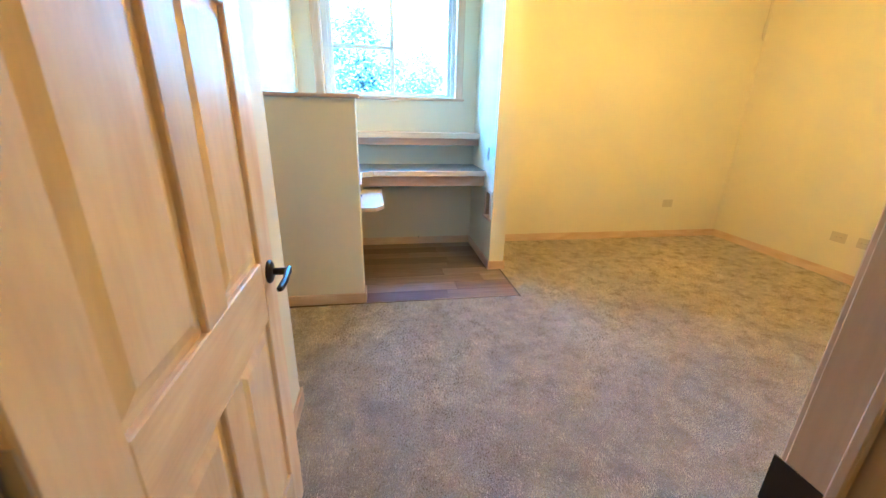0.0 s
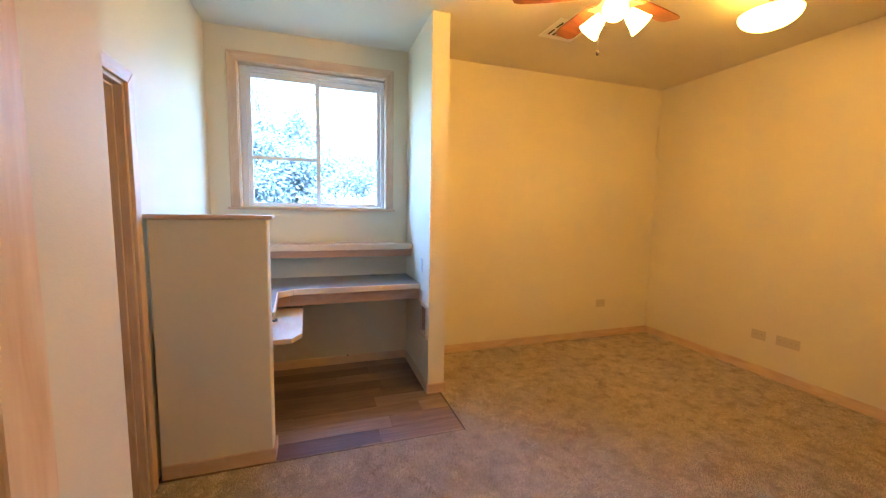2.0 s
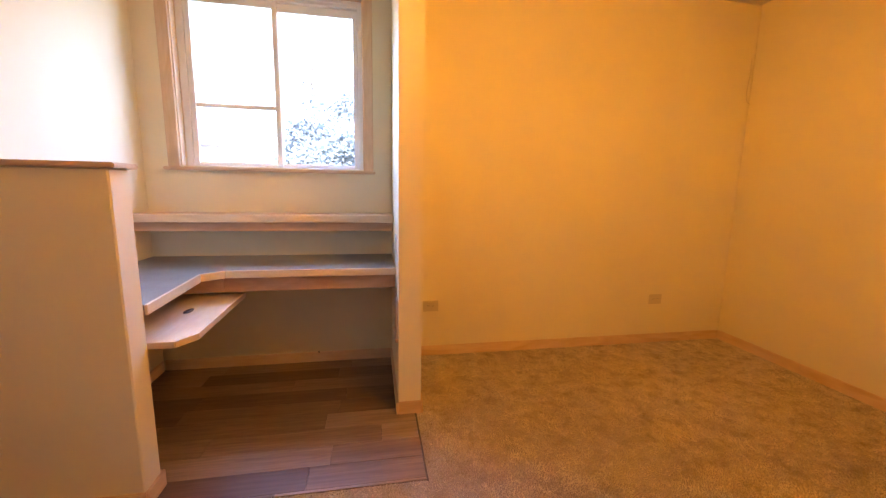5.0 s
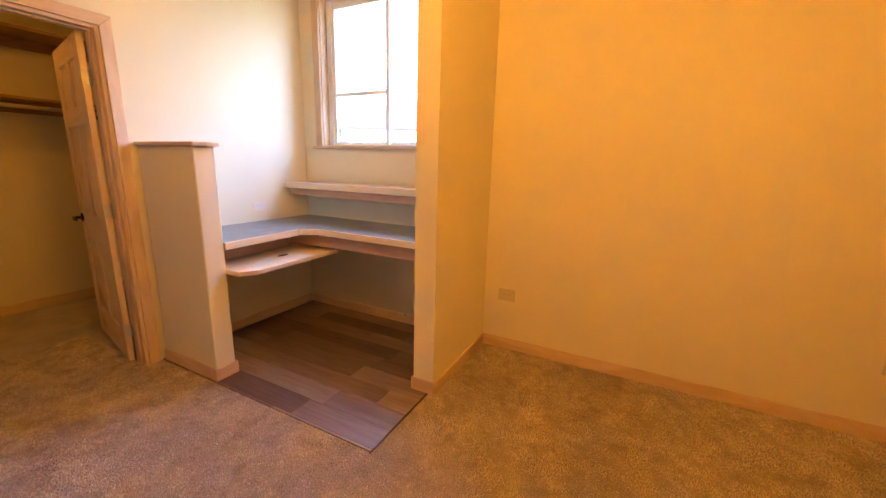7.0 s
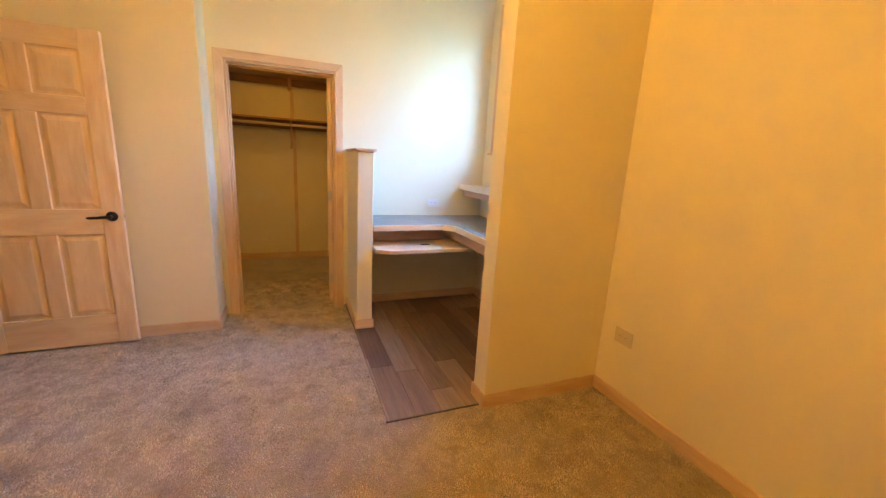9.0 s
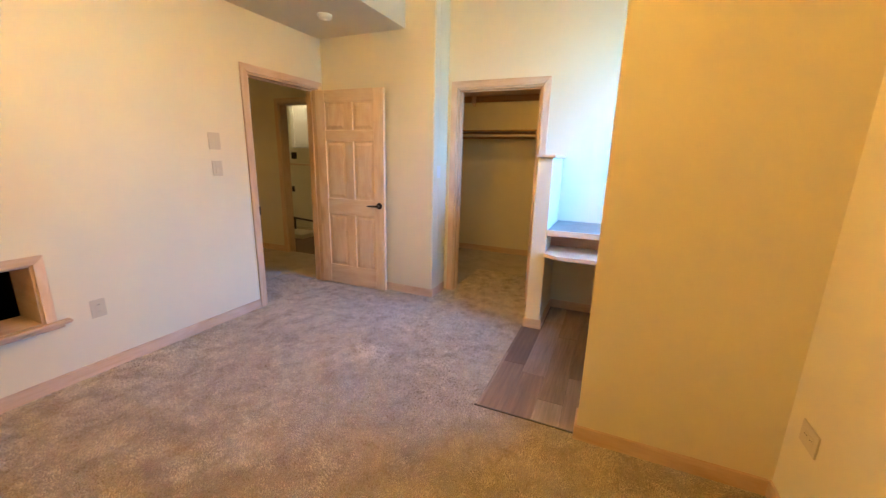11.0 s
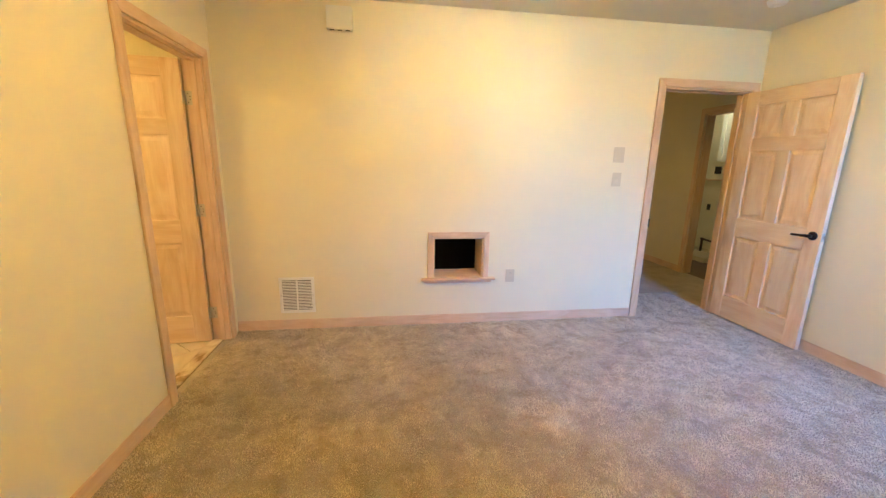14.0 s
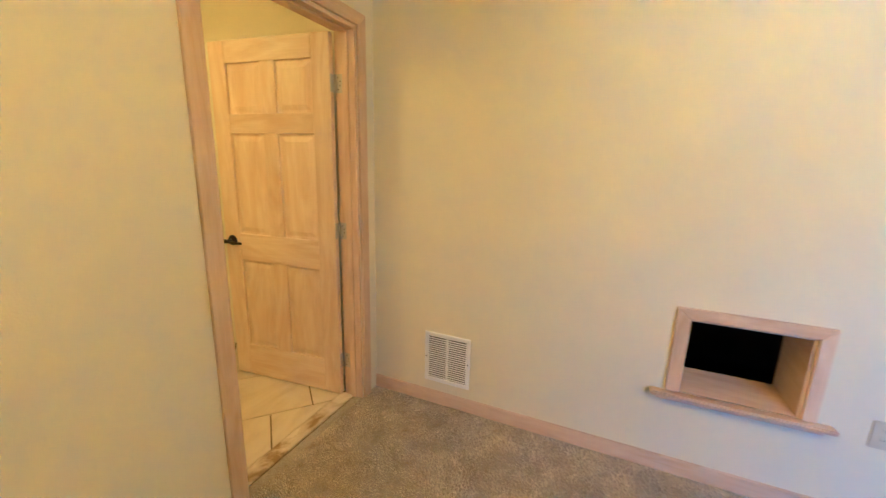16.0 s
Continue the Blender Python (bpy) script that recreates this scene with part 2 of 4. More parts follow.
def lathe(bm, prof, seg=32, m=None):
    """Turns a profile of (radius, height) round z."""
    t = bmesh.new()
    rings = []
    for r, z in prof:
        if r < 1e-5:
            rings.append([t.verts.new((0, 0, z))])
        else:
            rings.append([t.verts.new((r * math.cos(2 * math.pi * i / seg), r * math.sin(2 * math.pi * i / seg), z)) for i in range(seg)])
    for a, b in zip(rings, rings[1:]):
        for i in range(seg):
            j = (i + 1) % seg
            if len(a) == 1 and len(b) > 1:
                t.faces.new((a[0], b[j], b[i]))
            elif len(b) == 1 and len(a) > 1:
                t.faces.new((a[i], a[j], b[0]))
            elif len(a) > 1:
                t.faces.new((a[i], a[j], b[j], b[i]))
    bmesh.ops.recalc_face_normals(t, faces=t.faces[:])
    for f in t.faces:
        f.smooth = True
    join(bm, t, m)
    return bm


def rod(bm, p, q, r, seg=12):
    d = Vector(q) - Vector(p)
    m = Matrix.Translation(p) @ d.to_track_quat("Z", "Y").to_matrix().to_4x4()
    return lathe(bm, [(0, 0), (r, 0), (r, d.length), (0, d.length)], seg, m)


def thing(name, bm, material, label="", category="", kind="", group=""):
    me = bpy.data.meshes.new(name)
    bm.to_mesh(me)
    bm.free()
    me.materials.append(material)
    return tagged(new(name, me), label, category, group, kind)


def root(name, m, label="", category="", kind="", group=""):
    e = new(name)
    e.empty_display_size = 0.1
    e.matrix_world = m
    return tagged(e, label, category, group, kind)


def part(name, bm, material, parent, label=""):
    o = thing(name, bm, material, label)
    o.parent = parent
    return o


def B(*a):
    return box(bmesh.new(), *a)


# ---- plan ----
N, E, W = 3.72, 4.85, 0.0          # inner faces: north, east, west
SJ = 0.315                         # face of the stepped west wall by the entry
H, LOW, LOWY = 2.99, 2.565, 1.01   # ceiling, dropped ceiling, its front edge
TOP = 3.15

# ---- shell ----
bm = bmesh.new()
wx0, wx1, wz0, wz1 = 0.215, 1.515, 1.515, 2.735
box(bm, -2.1, N, -0.1, wx0, N + 0.14, TOP)
box(bm, wx1, N, -0.1, E + 2.2, N + 0.14, TOP)
box(bm, wx0, N, -0.1, wx1, N + 0.14, wz0)
box(bm, wx0, N, wz1, wx1, N + 0.14, TOP)
thing("wall_north", bm, CREAM, "cream-painted plaster wall with a window opening", "wall", "structure")

cy0, cy1, dz = 1.43, 2.25, 2.075
bm = bmesh.new()
box(bm, -0.12, 1.32, -0.1, 0, cy0, TOP)
box(bm, -0.12, cy1, -0.1, 0, N, TOP)
box(bm, -0.12, cy0, dz, 0, cy1, TOP)
thing("wall_west", bm, CREAM, "cream-painted wall with the closet doorway", "wall", "structure")

bm = bmesh.new()
box(bm, SJ - 0.12, 0, -0.1, SJ, 1.32, TOP, 0.008, 2)
box(bm, -0.12, 1.20, -0.1, SJ - 0.12, 1.32, TOP)
thing("wall_west_step", bm, CREAM, "cream-painted stepped wall beside the entry door", "wall", "structure")

ex0, ex1 = 0.402, 1.235
hx0, hx1, hz0, hz1 = 2.765, 3.215, 0.425, 0.785
bm = bmesh.new()
S0 = -0.13
box(bm, -0.40, S0, -0.1, ex0, 0, TOP)
box(bm, ex0, S0, dz, ex1, 0, TOP)
box(bm, ex1, S0, -0.1, hx0, 0, TOP)
box(bm, hx0, S0, -0.1, hx1, 0, hz0)
box(bm, hx0, S0, hz1, hx1, 0, TOP)
box(bm, hx1, S0, -0.1, E + 2.2, 0, TOP)
thing("wall_south", bm, CREAM, "cream-painted wall with the entry doorway and a small framed hatch", "wall", "structure")

by0, by1 = 0.155, 0.975
bm = bmesh.new()
box(bm, E, 0, -0.1, E + 0.12, by0, TOP)
box(bm, E, by1, -0.1, E + 0.12, N, TOP)
box(bm, E, by0, dz, E + 0.12, by1, TOP)
thing("wall_east", bm, CREAM, "cream-painted wall with the bathroom doorway", "wall", "structure")

# partition beside the desk, with a shallow niche on its west face
px0, px1, py0 = 1.70, 1.838, 2.90
ny0, ny1, nz0, nz1 = 2.96, 3.12, 0.475, 0.70
bm = bmesh.new()
box(bm, px0 + 0.10, py0, -0.05, px1, N, H)
box(bm, px0, py0, -0.05, px0 + 0.10, ny0, H)
box(bm, px0, ny1, -0.05, px0 + 0.10, N, H)
box(bm, px0, ny0, -0.05, px0 + 0.10, ny1, nz0)
box(bm, px0, ny0, nz1, px0 + 0.10, ny1, H)
thing("wall_partition", bm, CREAM, "cream-painted partition wall closing the desk nook", "wall", "structure")

hwx, hwy0, hwy1, hwz = 0.587, 2.357, 2.482, 1.44
thing("wall_half", B(0.02, hwy0, -0.05, hwx, hwy1, hwz, 0.006), CREAM, "cream-painted half wall between closet door and desk nook", "wall", "structure")
thing("half_wall_cap", B(0.004, hwy0 - 0.014, hwz + 0.0005, hwx + 0.028, hwy1 + 0.016, hwz + 0.022, 0.005, 2), WOOD["x"], "clear-finished pine cap board on the half wall", "trim", "structure")

thing("ceiling", B(-0.12, LOWY, H, E + 0.12, N, H + 0.12), CEIL, "cream-painted flat ceiling", "ceiling", "structure")
thing("ceiling_dropped", B(SJ, 0, LOW, E, LOWY, TOP, 0.003), CEIL, "lower dropped ceiling along the entry wall", "ceiling", "structure")

bm = bmesh.new()
box(bm, -2.0, -0.10, -0.2, E + 0.055, N, -0.004)
thing("floor", bm, CARPET, "grey-beige mottled plush carpet", "carpet", "structure")

# ---- closet ----
CB = -1.93
thing("wall_closet_west", B(CB - 0.1, 0.20, -0.1, CB, N, 2.6), CREAM, "cream-painted back wall of the closet", "wall", "structure")
thing("wall_closet_south", B(CB, 0.20, -0.1, SJ - 0.12, 0.30, 2.6), CREAM, "cream-painted end wall of the closet", "wall", "structure")
thing("wall_closet_north", B(CB, 3.0, -0.1, -0.12, 3.1, 2.6), CREAM, "cream-painted end wall of the closet", "wall", "structure")
thing("ceiling_closet", B(CB - 0.1, 0.2, 2.5, -0.12, 3.1, 2.62), CEIL, "closet ceiling in shadow", "ceiling", "structure")

# ---- hall, laundry, bathroom shells ----
HX = -0.40
ly0, ly1 = -1.375, -0.56
bm = bmesh.new()
box(bm, HX - 0.12, -3.2, -0.1, HX, ly0, 2.6)
box(bm, HX - 0.12, ly1, -0.1, HX, 0, 2.6)
box(bm, HX - 0.12, ly0, dz, HX, ly1, 2.6)
box(bm, HX - 0.12, -3.3, -0.1, 2.2, -3.2, 2.6)
box(bm, 2.1, -3.2, -0.1, 2.2, S0, 2.6)
thing("wall_hall", bm, CREAM, "cream-painted hall walls in shadow", "wall", "structure")
thing("ceiling_hall", B(-2.6, -3.3, 2.5, 2.2, S0, 2.62), CEIL, "hall ceiling", "ceiling", "structure")
thing("floor_hall", B(HX - 0.06, -3.3, -0.2, 2.2, -0.10, -0.004), CARPET, "grey-beige hall carpet", "carpet", "structure")
LX = -1.80
bm = bmesh.new()
box(bm, LX - 0.1, -3.3, -0.1, LX, 0.1, 2.6)
box(bm, LX, -3.3, -0.1, HX - 0.12, -3.2, 2.6)
box(bm, LX, 0.0, -0.1, HX - 0.12, 0.1, 2.6)
thing("wall_laundry", bm, CREAM, "cream-painted laundry room walls", "wall", "structure")
thing("floor_laundry", B(LX - 0.1, -3.3, -0.2, HX - 0.06, 0.1, -0.006), GROUT, "dark brown laundry floor", "floor", "structure")
bm = bmesh.new()
box(bm, 6.9, -0.0, -0.1, 7.0, 2.3, 2.6)
box(bm, E + 0.12, 2.2, -0.1, 6.9, 2.3, 2.6)
thing("wall_bath", bm, CREAM, "cream-painted bathroom walls in warm light", "wall", "structure")
thing("ceiling_bath", B(E + 0.12, 0, 2.45, 7.0, 2.3, 2.57), CEIL, "bathroom ceiling", "ceiling", "structure")

# closed near-black box, its colour standing in for the darkness behind the hatch
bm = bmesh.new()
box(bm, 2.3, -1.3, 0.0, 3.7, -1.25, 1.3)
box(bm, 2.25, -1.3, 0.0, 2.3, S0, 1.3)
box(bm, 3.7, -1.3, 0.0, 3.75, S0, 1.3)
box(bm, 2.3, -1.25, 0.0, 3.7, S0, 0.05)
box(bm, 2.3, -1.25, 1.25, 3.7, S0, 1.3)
thing("wall_hatch_darkness", bm, NEARBLACK, "near-black box painted as the darkness behind the hatch", "wall", "structure")
# out of view; the north overhang is added to hold back high sky light
thing("roof", B(-2.7, -3.4, TOP, 7.1, N + 0.60, TOP + 0.1), NEARBLACK, "unseen roof slab over the rooms, its eave added to cut sky light", "roof", "structure")


# ---- trim ----
def baseboard(name, axis, a, b, face, out):
    """A board .085 high along an axis from a to b, standing out from a wall's face."""
    h, t = 0.082, 0.013
    if axis == "x":
        lo, hi = sorted((face, face + out * t))
        bm = B(a, lo, -0.004, b, hi, h, 0.004, 2)
    else:
        lo, hi = sorted((face, face + out * t))
        bm = B(lo, a, -0.004, hi, b, h, 0.004, 2)
    return thing("baseboard", bm, WOOD[axis], "clear-finished pine baseboard", "baseboard", "structure")


C = 0.07     # width of the casings
baseboard("b", "x", ex1 + C, E - 0.001, 0.0, 1)
baseboard("b", "y", by1 + C, N - 0.001, E, -1)
baseboard("b", "x", px1 + 0.001, E - 0.015, N, -1)
baseboard("b", "y", py0 - 0.013, N - 0.015, px1, 1)
baseboard("b", "x", px0, px1, py0, -1)
baseboard("b", "y", py0 - 0.013, N - 0.015, px0, -1)
baseboard("b", "x", 0.015, px0 - 0.015, N, -1)
baseboard("b", "y", hwy1, N - 0.015, W, 1)
baseboard("b", "x", 0.022, hwx + 0.013, hwy0, -1)
baseboard("b", "y", hwy0, hwy1 + 0.013, hwx, 1)
baseboard("b", "x", 0.022, hwx, hwy1, 1)
baseboard("b", "y", 0.022, 1.32 + 0.013, SJ, 1)
baseboard("b", "x", 0.022, SJ, 1.32, 1)
baseboard("b", "y", 0.30, 3.0, CB, 1)
baseboard("b", "y", -3.2, ly0 - C, HX, 1)
baseboard("b", "x", CB + 0.015, -0.13, 3.0, -1)


def casing(m, w, h, depth, label, back=True):
    """Door frame in local axes: opening from x 0 to w, wall face at y 0, room at y > 0, wall towards -y."""
    r = root("door_frame", m, label, "door frame", "structure")
    for side in (1, -1) if back else (1,):
        f = 0.0 if side == 1 else -depth
        a, b = (f + 0.0005, f + 0.018) if side == 1 else (f - 0.018, f - 0.0005)
        e = 0.006
        for x0, x1 in ((-C, -e), (w + C, w + e)):
            part("casing_side", prism(bmesh.new(), [(x0, -0.003), (x1, -0.003), (x1, h + e), (x0, h + C)], "y", a, b, 0.003), WOOD["z"], r)
        part("casing_head", prism(bmesh.new(), [(-C, h + C), (w + C, h + C), (w + e, h + e), (-e, h + e)], "y", a, b, 0.003), WOOD["x"], r)
    j = 0.018
    part("jamb", B(-0.006, -depth - 0.001, -0.003, j - 0.006, 0.001, h + 0.006, 0.002), WOOD["z"], r)
    part("jamb", B(w - j + 0.006, -depth - 0.001, -0.003, w + 0.006, 0.001, h + 0.006, 0.002), WOOD["z"], r)
    part("head_jamb", B(j - 0.006, -depth - 0.001, h - j + 0.006, w - j + 0.006, 0.001, h + 0.006, 0.002), WOOD["x"], r)
    return r


def stops(r, w, h, y0, y1):
    """Door stop strips on the jambs of a frame."""
    part("stop", B(0.0125, y0, 0.0, 0.024, y1, h - 0.012, 0.002), WOOD["z"], r)
    part("stop", B(w - 0.024, y0, 0.0, w - 0.0125, y1, h - 0.012, 0.002), WOOD["z"], r)
    part("stop", B(0.024, y0, h - 0.024, w - 0.024, y1, h - 0.0125, 0.002), WOOD["x"], r)


def hinge_leaves(r, depth):
    """Jamb halves of the three hinges, each with its screws, on the first jamb of a frame."""
    for z in (0.232, 1.032, 1.812):
        h = part("hinge_leaf", B(0.0118, -depth - 0.003, z - 0.046, 0.0142, -depth + 0.042, z + 0.046, 0.0006), NICKEL, r, "satin nickel hinge leaf")
        for dy, dz_ in ((0.018, 0.030), (0.030, 0.010), (0.030, -0.010), (0.018, -0.030)):
            y = -depth + dy
            part("screw", rod(bmesh.new(), (0.0138, y, z + dz_), (0.0148, y, z + dz_), 0.0035), BRONZE, h)


def lever(parent, x, z, y, out, toward):
    """Lever handle on a rose; out: which side of the leaf; toward: way that the lever points along x."""
    q = Matrix.Translation((x, y, z)) @ Matrix.Rotation(radians(-90 * out), 4, "X")
    bm = lathe(bmesh.new(), [(0, 0), (0.033, 0), (0.033, 0.006), (0.027, 0.011), (0.014, 0.014), (0.0, 0.014)], 24, q)
    h = part("door_handle", bm, BRONZE, parent, "dark bronze lever handle")
    bm = rod(bmesh.new(), (x, y + out * 0.012, z), (x, y + out * 0.058, z), 0.0105)
    t = bmesh.new()
    secs = ((0.012, 0.013, 0.0, 0.0), (-0.02, 0.011, 0.0, 0.0), (-0.06, 0.0095, 0.004, -0.002), (-0.108, 0.0085, 0.001, -0.004), (-0.116, 0.006, 0.0, -0.004))
    rings = []
    for dx, hh, oy, oz in secs:
        cx, cyy, cz = x + toward * -dx, y + out * (0.053 + oy), z + oz
        rings.append([t.verts.new((cx, cyy + a * 0.0065, cz + b * hh)) for a, b in ((-1, -0.7), (0, -1), (1, -0.7), (1, 0.7), (0, 1), (-1, 0.7))])
    for a, b in zip(rings, rings[1:]):
        for i in range(6):
            t.faces.new((a[i], a[(i + 1) % 6], b[(i + 1) % 6], b[i]))
    t.faces.new(rings[0])
    t.faces.new(rings[-1])
    bmesh.ops.recalc_face_normals(t, faces=t.faces[:])
    join(bm, t)
    part("lever", bm, BRONZE, h)


DW, DH, DT = 0.80, 2.045, 0.035


def six_panel_door(m, label, width=DW, hinge_side=1):
    """Leaf in local axes: hinge edge at x 0, thickness y 0 to DT, foot at z 0. hinge_side: face with the hinge knuckles."""
    r = root("door_1", m, label, "door", "structure")
    st, mu = 0.113, 0.10
    w = width
    zs = (0.0, 0.215, 0.785, 0.955, 1.545, 1.655, 1.925, DH)
    part("stile", B(0, 0, 0, st, DT, DH, 0.003), DOORWOOD["z"], r)
    part("stile", B(w - st, 0, 0, w, DT, DH, 0.003), DOORWOOD["z"], r)
    for a, b in ((0, 1), (2, 3), (4, 5), (6, 7)):
        part("rail", B(st - 0.001, 0.0006, zs[a] + (0.0006 if a == 0 else 0), w - st + 0.001, DT - 0.0006, zs[b], 0.003), DOORWOOD["x"], r)
    x0, x1 = w / 2 - mu / 2, w / 2 + mu / 2
    for a, b in ((1, 2), (3, 4), (5, 6)):
        part("mullion", B(x0, 0.0003, zs[a] - 0.002, x1, DT - 0.0003, zs[b] + 0.002, 0.003), DOORWOOD["z"], r)
        for u, v in ((st, x0), (x1, w - st)):
            bm = B(u - 0.005, 0.013, zs[a] - 0.005, v + 0.005, DT - 0.013, zs[b] + 0.005)
            for s in (0, 1):
                t = bmesh.new()
                lo, hi = (0.0132, 0.005) if s == 0 else (DT - 0.0132, DT - 0.005)
                g, k = 0.014, 0.042
                A = [t.verts.new(p) for p in ((u + g, lo, zs[a] + g), (v - g, lo, zs[a] + g), (v - g, lo, zs[b] - g), (u + g, lo, zs[b] - g))]
                D = [t.verts.new(p) for p in ((u + k, hi, zs[a] + k), (v - k, hi, zs[a] + k), (v - k, hi, zs[b] - k), (u + k, hi, zs[b] - k))]
                t.faces.new(D)
                for i in range(4):
                    t.faces.new((A[i], A[(i + 1) % 4], D[(i + 1) % 4], D[i]))
                bmesh.ops.recalc_face_normals(t, faces=t.faces[:])
                join(bm, t)
            part("panel", bm, DOORWOOD["z"], r)
    lever(r, w - 0.058, 0.908, DT, 1, -1)
    lever(r, w - 0.058, 0.908, 0.0, -1, -1)
    part("latch_plate", B(w - 0.0005, DT / 2 - 0.012, 0.875, w + 0.0015, DT / 2 + 0.012, 0.935, 0.0004), NICKEL, r, "satin nickel latch plate")
    part("latch_bolt", prism(bmesh.new(), [(w + 0.0016, DT / 2 - 0.007), (w + 0.013, DT / 2 - 0.007), (w + 0.004, DT / 2 + 0.007), (w + 0.0016, DT / 2 + 0.007)], "z", 0.895, 0.917, 0.001), NICKEL, r, "satin nickel latch bolt")
    for z in (0.22, 1.02, 1.80):
        y = DT + 0.004 if hinge_side == 1 else -0.004
        bm = rod(bmesh.new(), (-0.004, y, z - 0.045), (-0.004, y, z + 0.045), 0.0065)
        box(bm, -0.0022, DT / 2 - 0.016, z - 0.044, -0.0002, DT / 2 + 0.018, z + 0.044)
        if hinge_side == 1:
            box(bm, -0.030, y - 0.0014, z - 0.044, -0.004, y + 0.0014, z + 0.044)
        part("hinge", bm, NICKEL, r, "satin nickel butt hinge")
    return r


# entry
fr = casing(pose(ex0, 0, 0), ex1 - ex0, dz, -S0, "clear pine door frame of the bedroom entry")
stops(fr, ex1 - ex0, dz, -0.062, -0.05)
part("strike_plate", B(ex1 - ex0 - 0.0135, -0.05, 0.87, ex1 - ex0 - 0.0118, 0.012, 0.945), BRONZE, fr, "dark bronze strike plate")
six_panel_door(pose(ex0 + 0.030, 0.006, 0.012, 0, 0, 91.2), "open six-panel pine door against the stepped wall", 0.815)

# closet
fr = casing(pose(0, cy1, 0, 0, 0, -90), cy1 - cy0, dz, 0.12, "clear pine door frame of the closet")
stops(fr, cy1 - cy0, dz, -0.066, -0.034)
hinge_leaves(fr, 0.12)
six_panel_door(pose(-0.124, cy1 - 0.018, 0.012, 0, 0, 168.5), "open six-panel pine closet door swung inwards", 0.79, -1)

# bathroom
fr = casing(pose(E, by0, 0, 0, 0, 90), by1 - by0, dz, 0.12, "clear pine door frame of the bathroom")
stops(fr, by1 - by0, dz, -0.066, -0.034)
hinge_leaves(fr, 0.12)
six_panel_door(pose(E + 0.128, by0 + 0.016, 0.012, 0, 0, 6.0), "open six-panel pine bathroom door standing on tile", 0.80, -1)

# laundry doorway seen through the hall
casing(pose(HX, ly1, 0, 0, 0, -90), ly1 - ly0, dz, 0.12, "clear pine door frame of the laundry room")

# ---- window ----
r = root("window_1", pose(0, N, 0), "white vinyl slider window with clear pine casing over the desk", "window", "structure")
cw = 0.072
ox0, ox1, oz1 = 0.160, 1.560, 2.800
ix0, ix1, iz0, iz1 = 0.235, 1.490, 1.528, 2.722
part("casing_side", prism(bmesh.new(), [(ox0, 1.507), (ix0, 1.507), (ix0, iz1), (ox0, oz1)], "y", -0.018, -0.0005, 0.003), WOOD["z"], r)
part("casing_side", prism(bmesh.new(), [(ox1, 1.507), (ix1, 1.507), (ix1, iz1), (ox1, oz1)], "y", -0.018, -0.0005, 0.003), WOOD["z"], r)
part("casing_head", prism(bmesh.new(), [(ox0, oz1), (ox1, oz1), (ix1, iz1), (ix0, iz1)], "y", -0.018, -0.0005, 0.003), WOOD["x"], r)
part("window_sill", B(0.135, -0.040, 1.484, 1.575, 0.095, 1.506, 0.005, 2), WOOD["x"], r)
part("jamb_liner", B(wx0 - 0.002, 0.0, 1.507, ix0 + 0.008, 0.095, wz1 - 0.004, 0.002), WOOD["z"], r)
part("jamb_liner", B(ix1 - 0.004, 0.0, 1.507, wx1 + 0.002, 0.095, wz1 - 0.004, 0.002), WOOD["z"], r)
part("head_liner", B(ix0 + 0.009, 0.0, iz1 - 0.006, ix1 - 0.005, 0.095, wz1 + 0.002, 0.002), WOOD["x"], r)
fy0, fy1 = 0.070, 0.130
bm = bmesh.new()
box(bm, ix0 + 0.008, fy0, 1.507, 0.292, fy1, iz1 - 0.008, 0.003)
box(bm, 1.452, fy0, 1.507, ix1 - 0.004, fy1, iz1 - 0.008, 0.003)
box(bm, 0.292, fy0, 1.507, 1.452, fy1, 1.524, 0.003)
box(bm, 0.292, fy0, 2.668, 1.452, fy1, iz1 - 0.008, 0.003)
part("window_frame", bm, VINYLW, r, "white vinyl outer frame")


def sash(x0, x1, z0, z1, y0, y1, rail, bar):
    bm = bmesh.new()
    l0, r0 = x0 + rail[0], x1 - rail[1]
    box(bm, x0, y0, z0, l0, y1, z1, 0.003)
    box(bm, r0, y0, z0, x1, y1, z1, 0.003)
    box(bm, l0, y0, z0, r0, y1, z0 + rail[2], 0.003)
    box(bm, l0, y0, z1 - rail[3], r0, y1, z1, 0.003)
    s = part("sash", bm, VINYLW, r, "white vinyl sash")
    if bar:
        part("bar", B(l0, y0 + 0.004, bar - 0.015, r0, y1 - 0.004, bar + 0.015, 0.002), VINYLW, s, "grey-white horizontal bar")
    g = part("pane", B(l0 - 0.003, (y0 + y1) / 2 - 0.002, z0 + rail[2] - 0.003, r0 + 0.003, (y0 + y1) / 2 + 0.002, z1 - rail[3] + 0.003), PANE, s, "clear window glass")
    g.visible_shadow = False


sash(0.293, 0.895, 1.525, 2.667, 0.076, 0.098, (0.036, 0.036, 0.026, 0.045), 1.945)
sash(0.862, 1.451, 1.525, 2.667, 0.101, 0.123, (0.036, 0.034, 0.026, 0.055), 0)
bm = B(0.26, 0.052, iz1 - 0.034, 1.475, 0.066, iz1 - 0.012, 0.002)
part("shade_track", bm, VINYLW, r, "thin white head track")

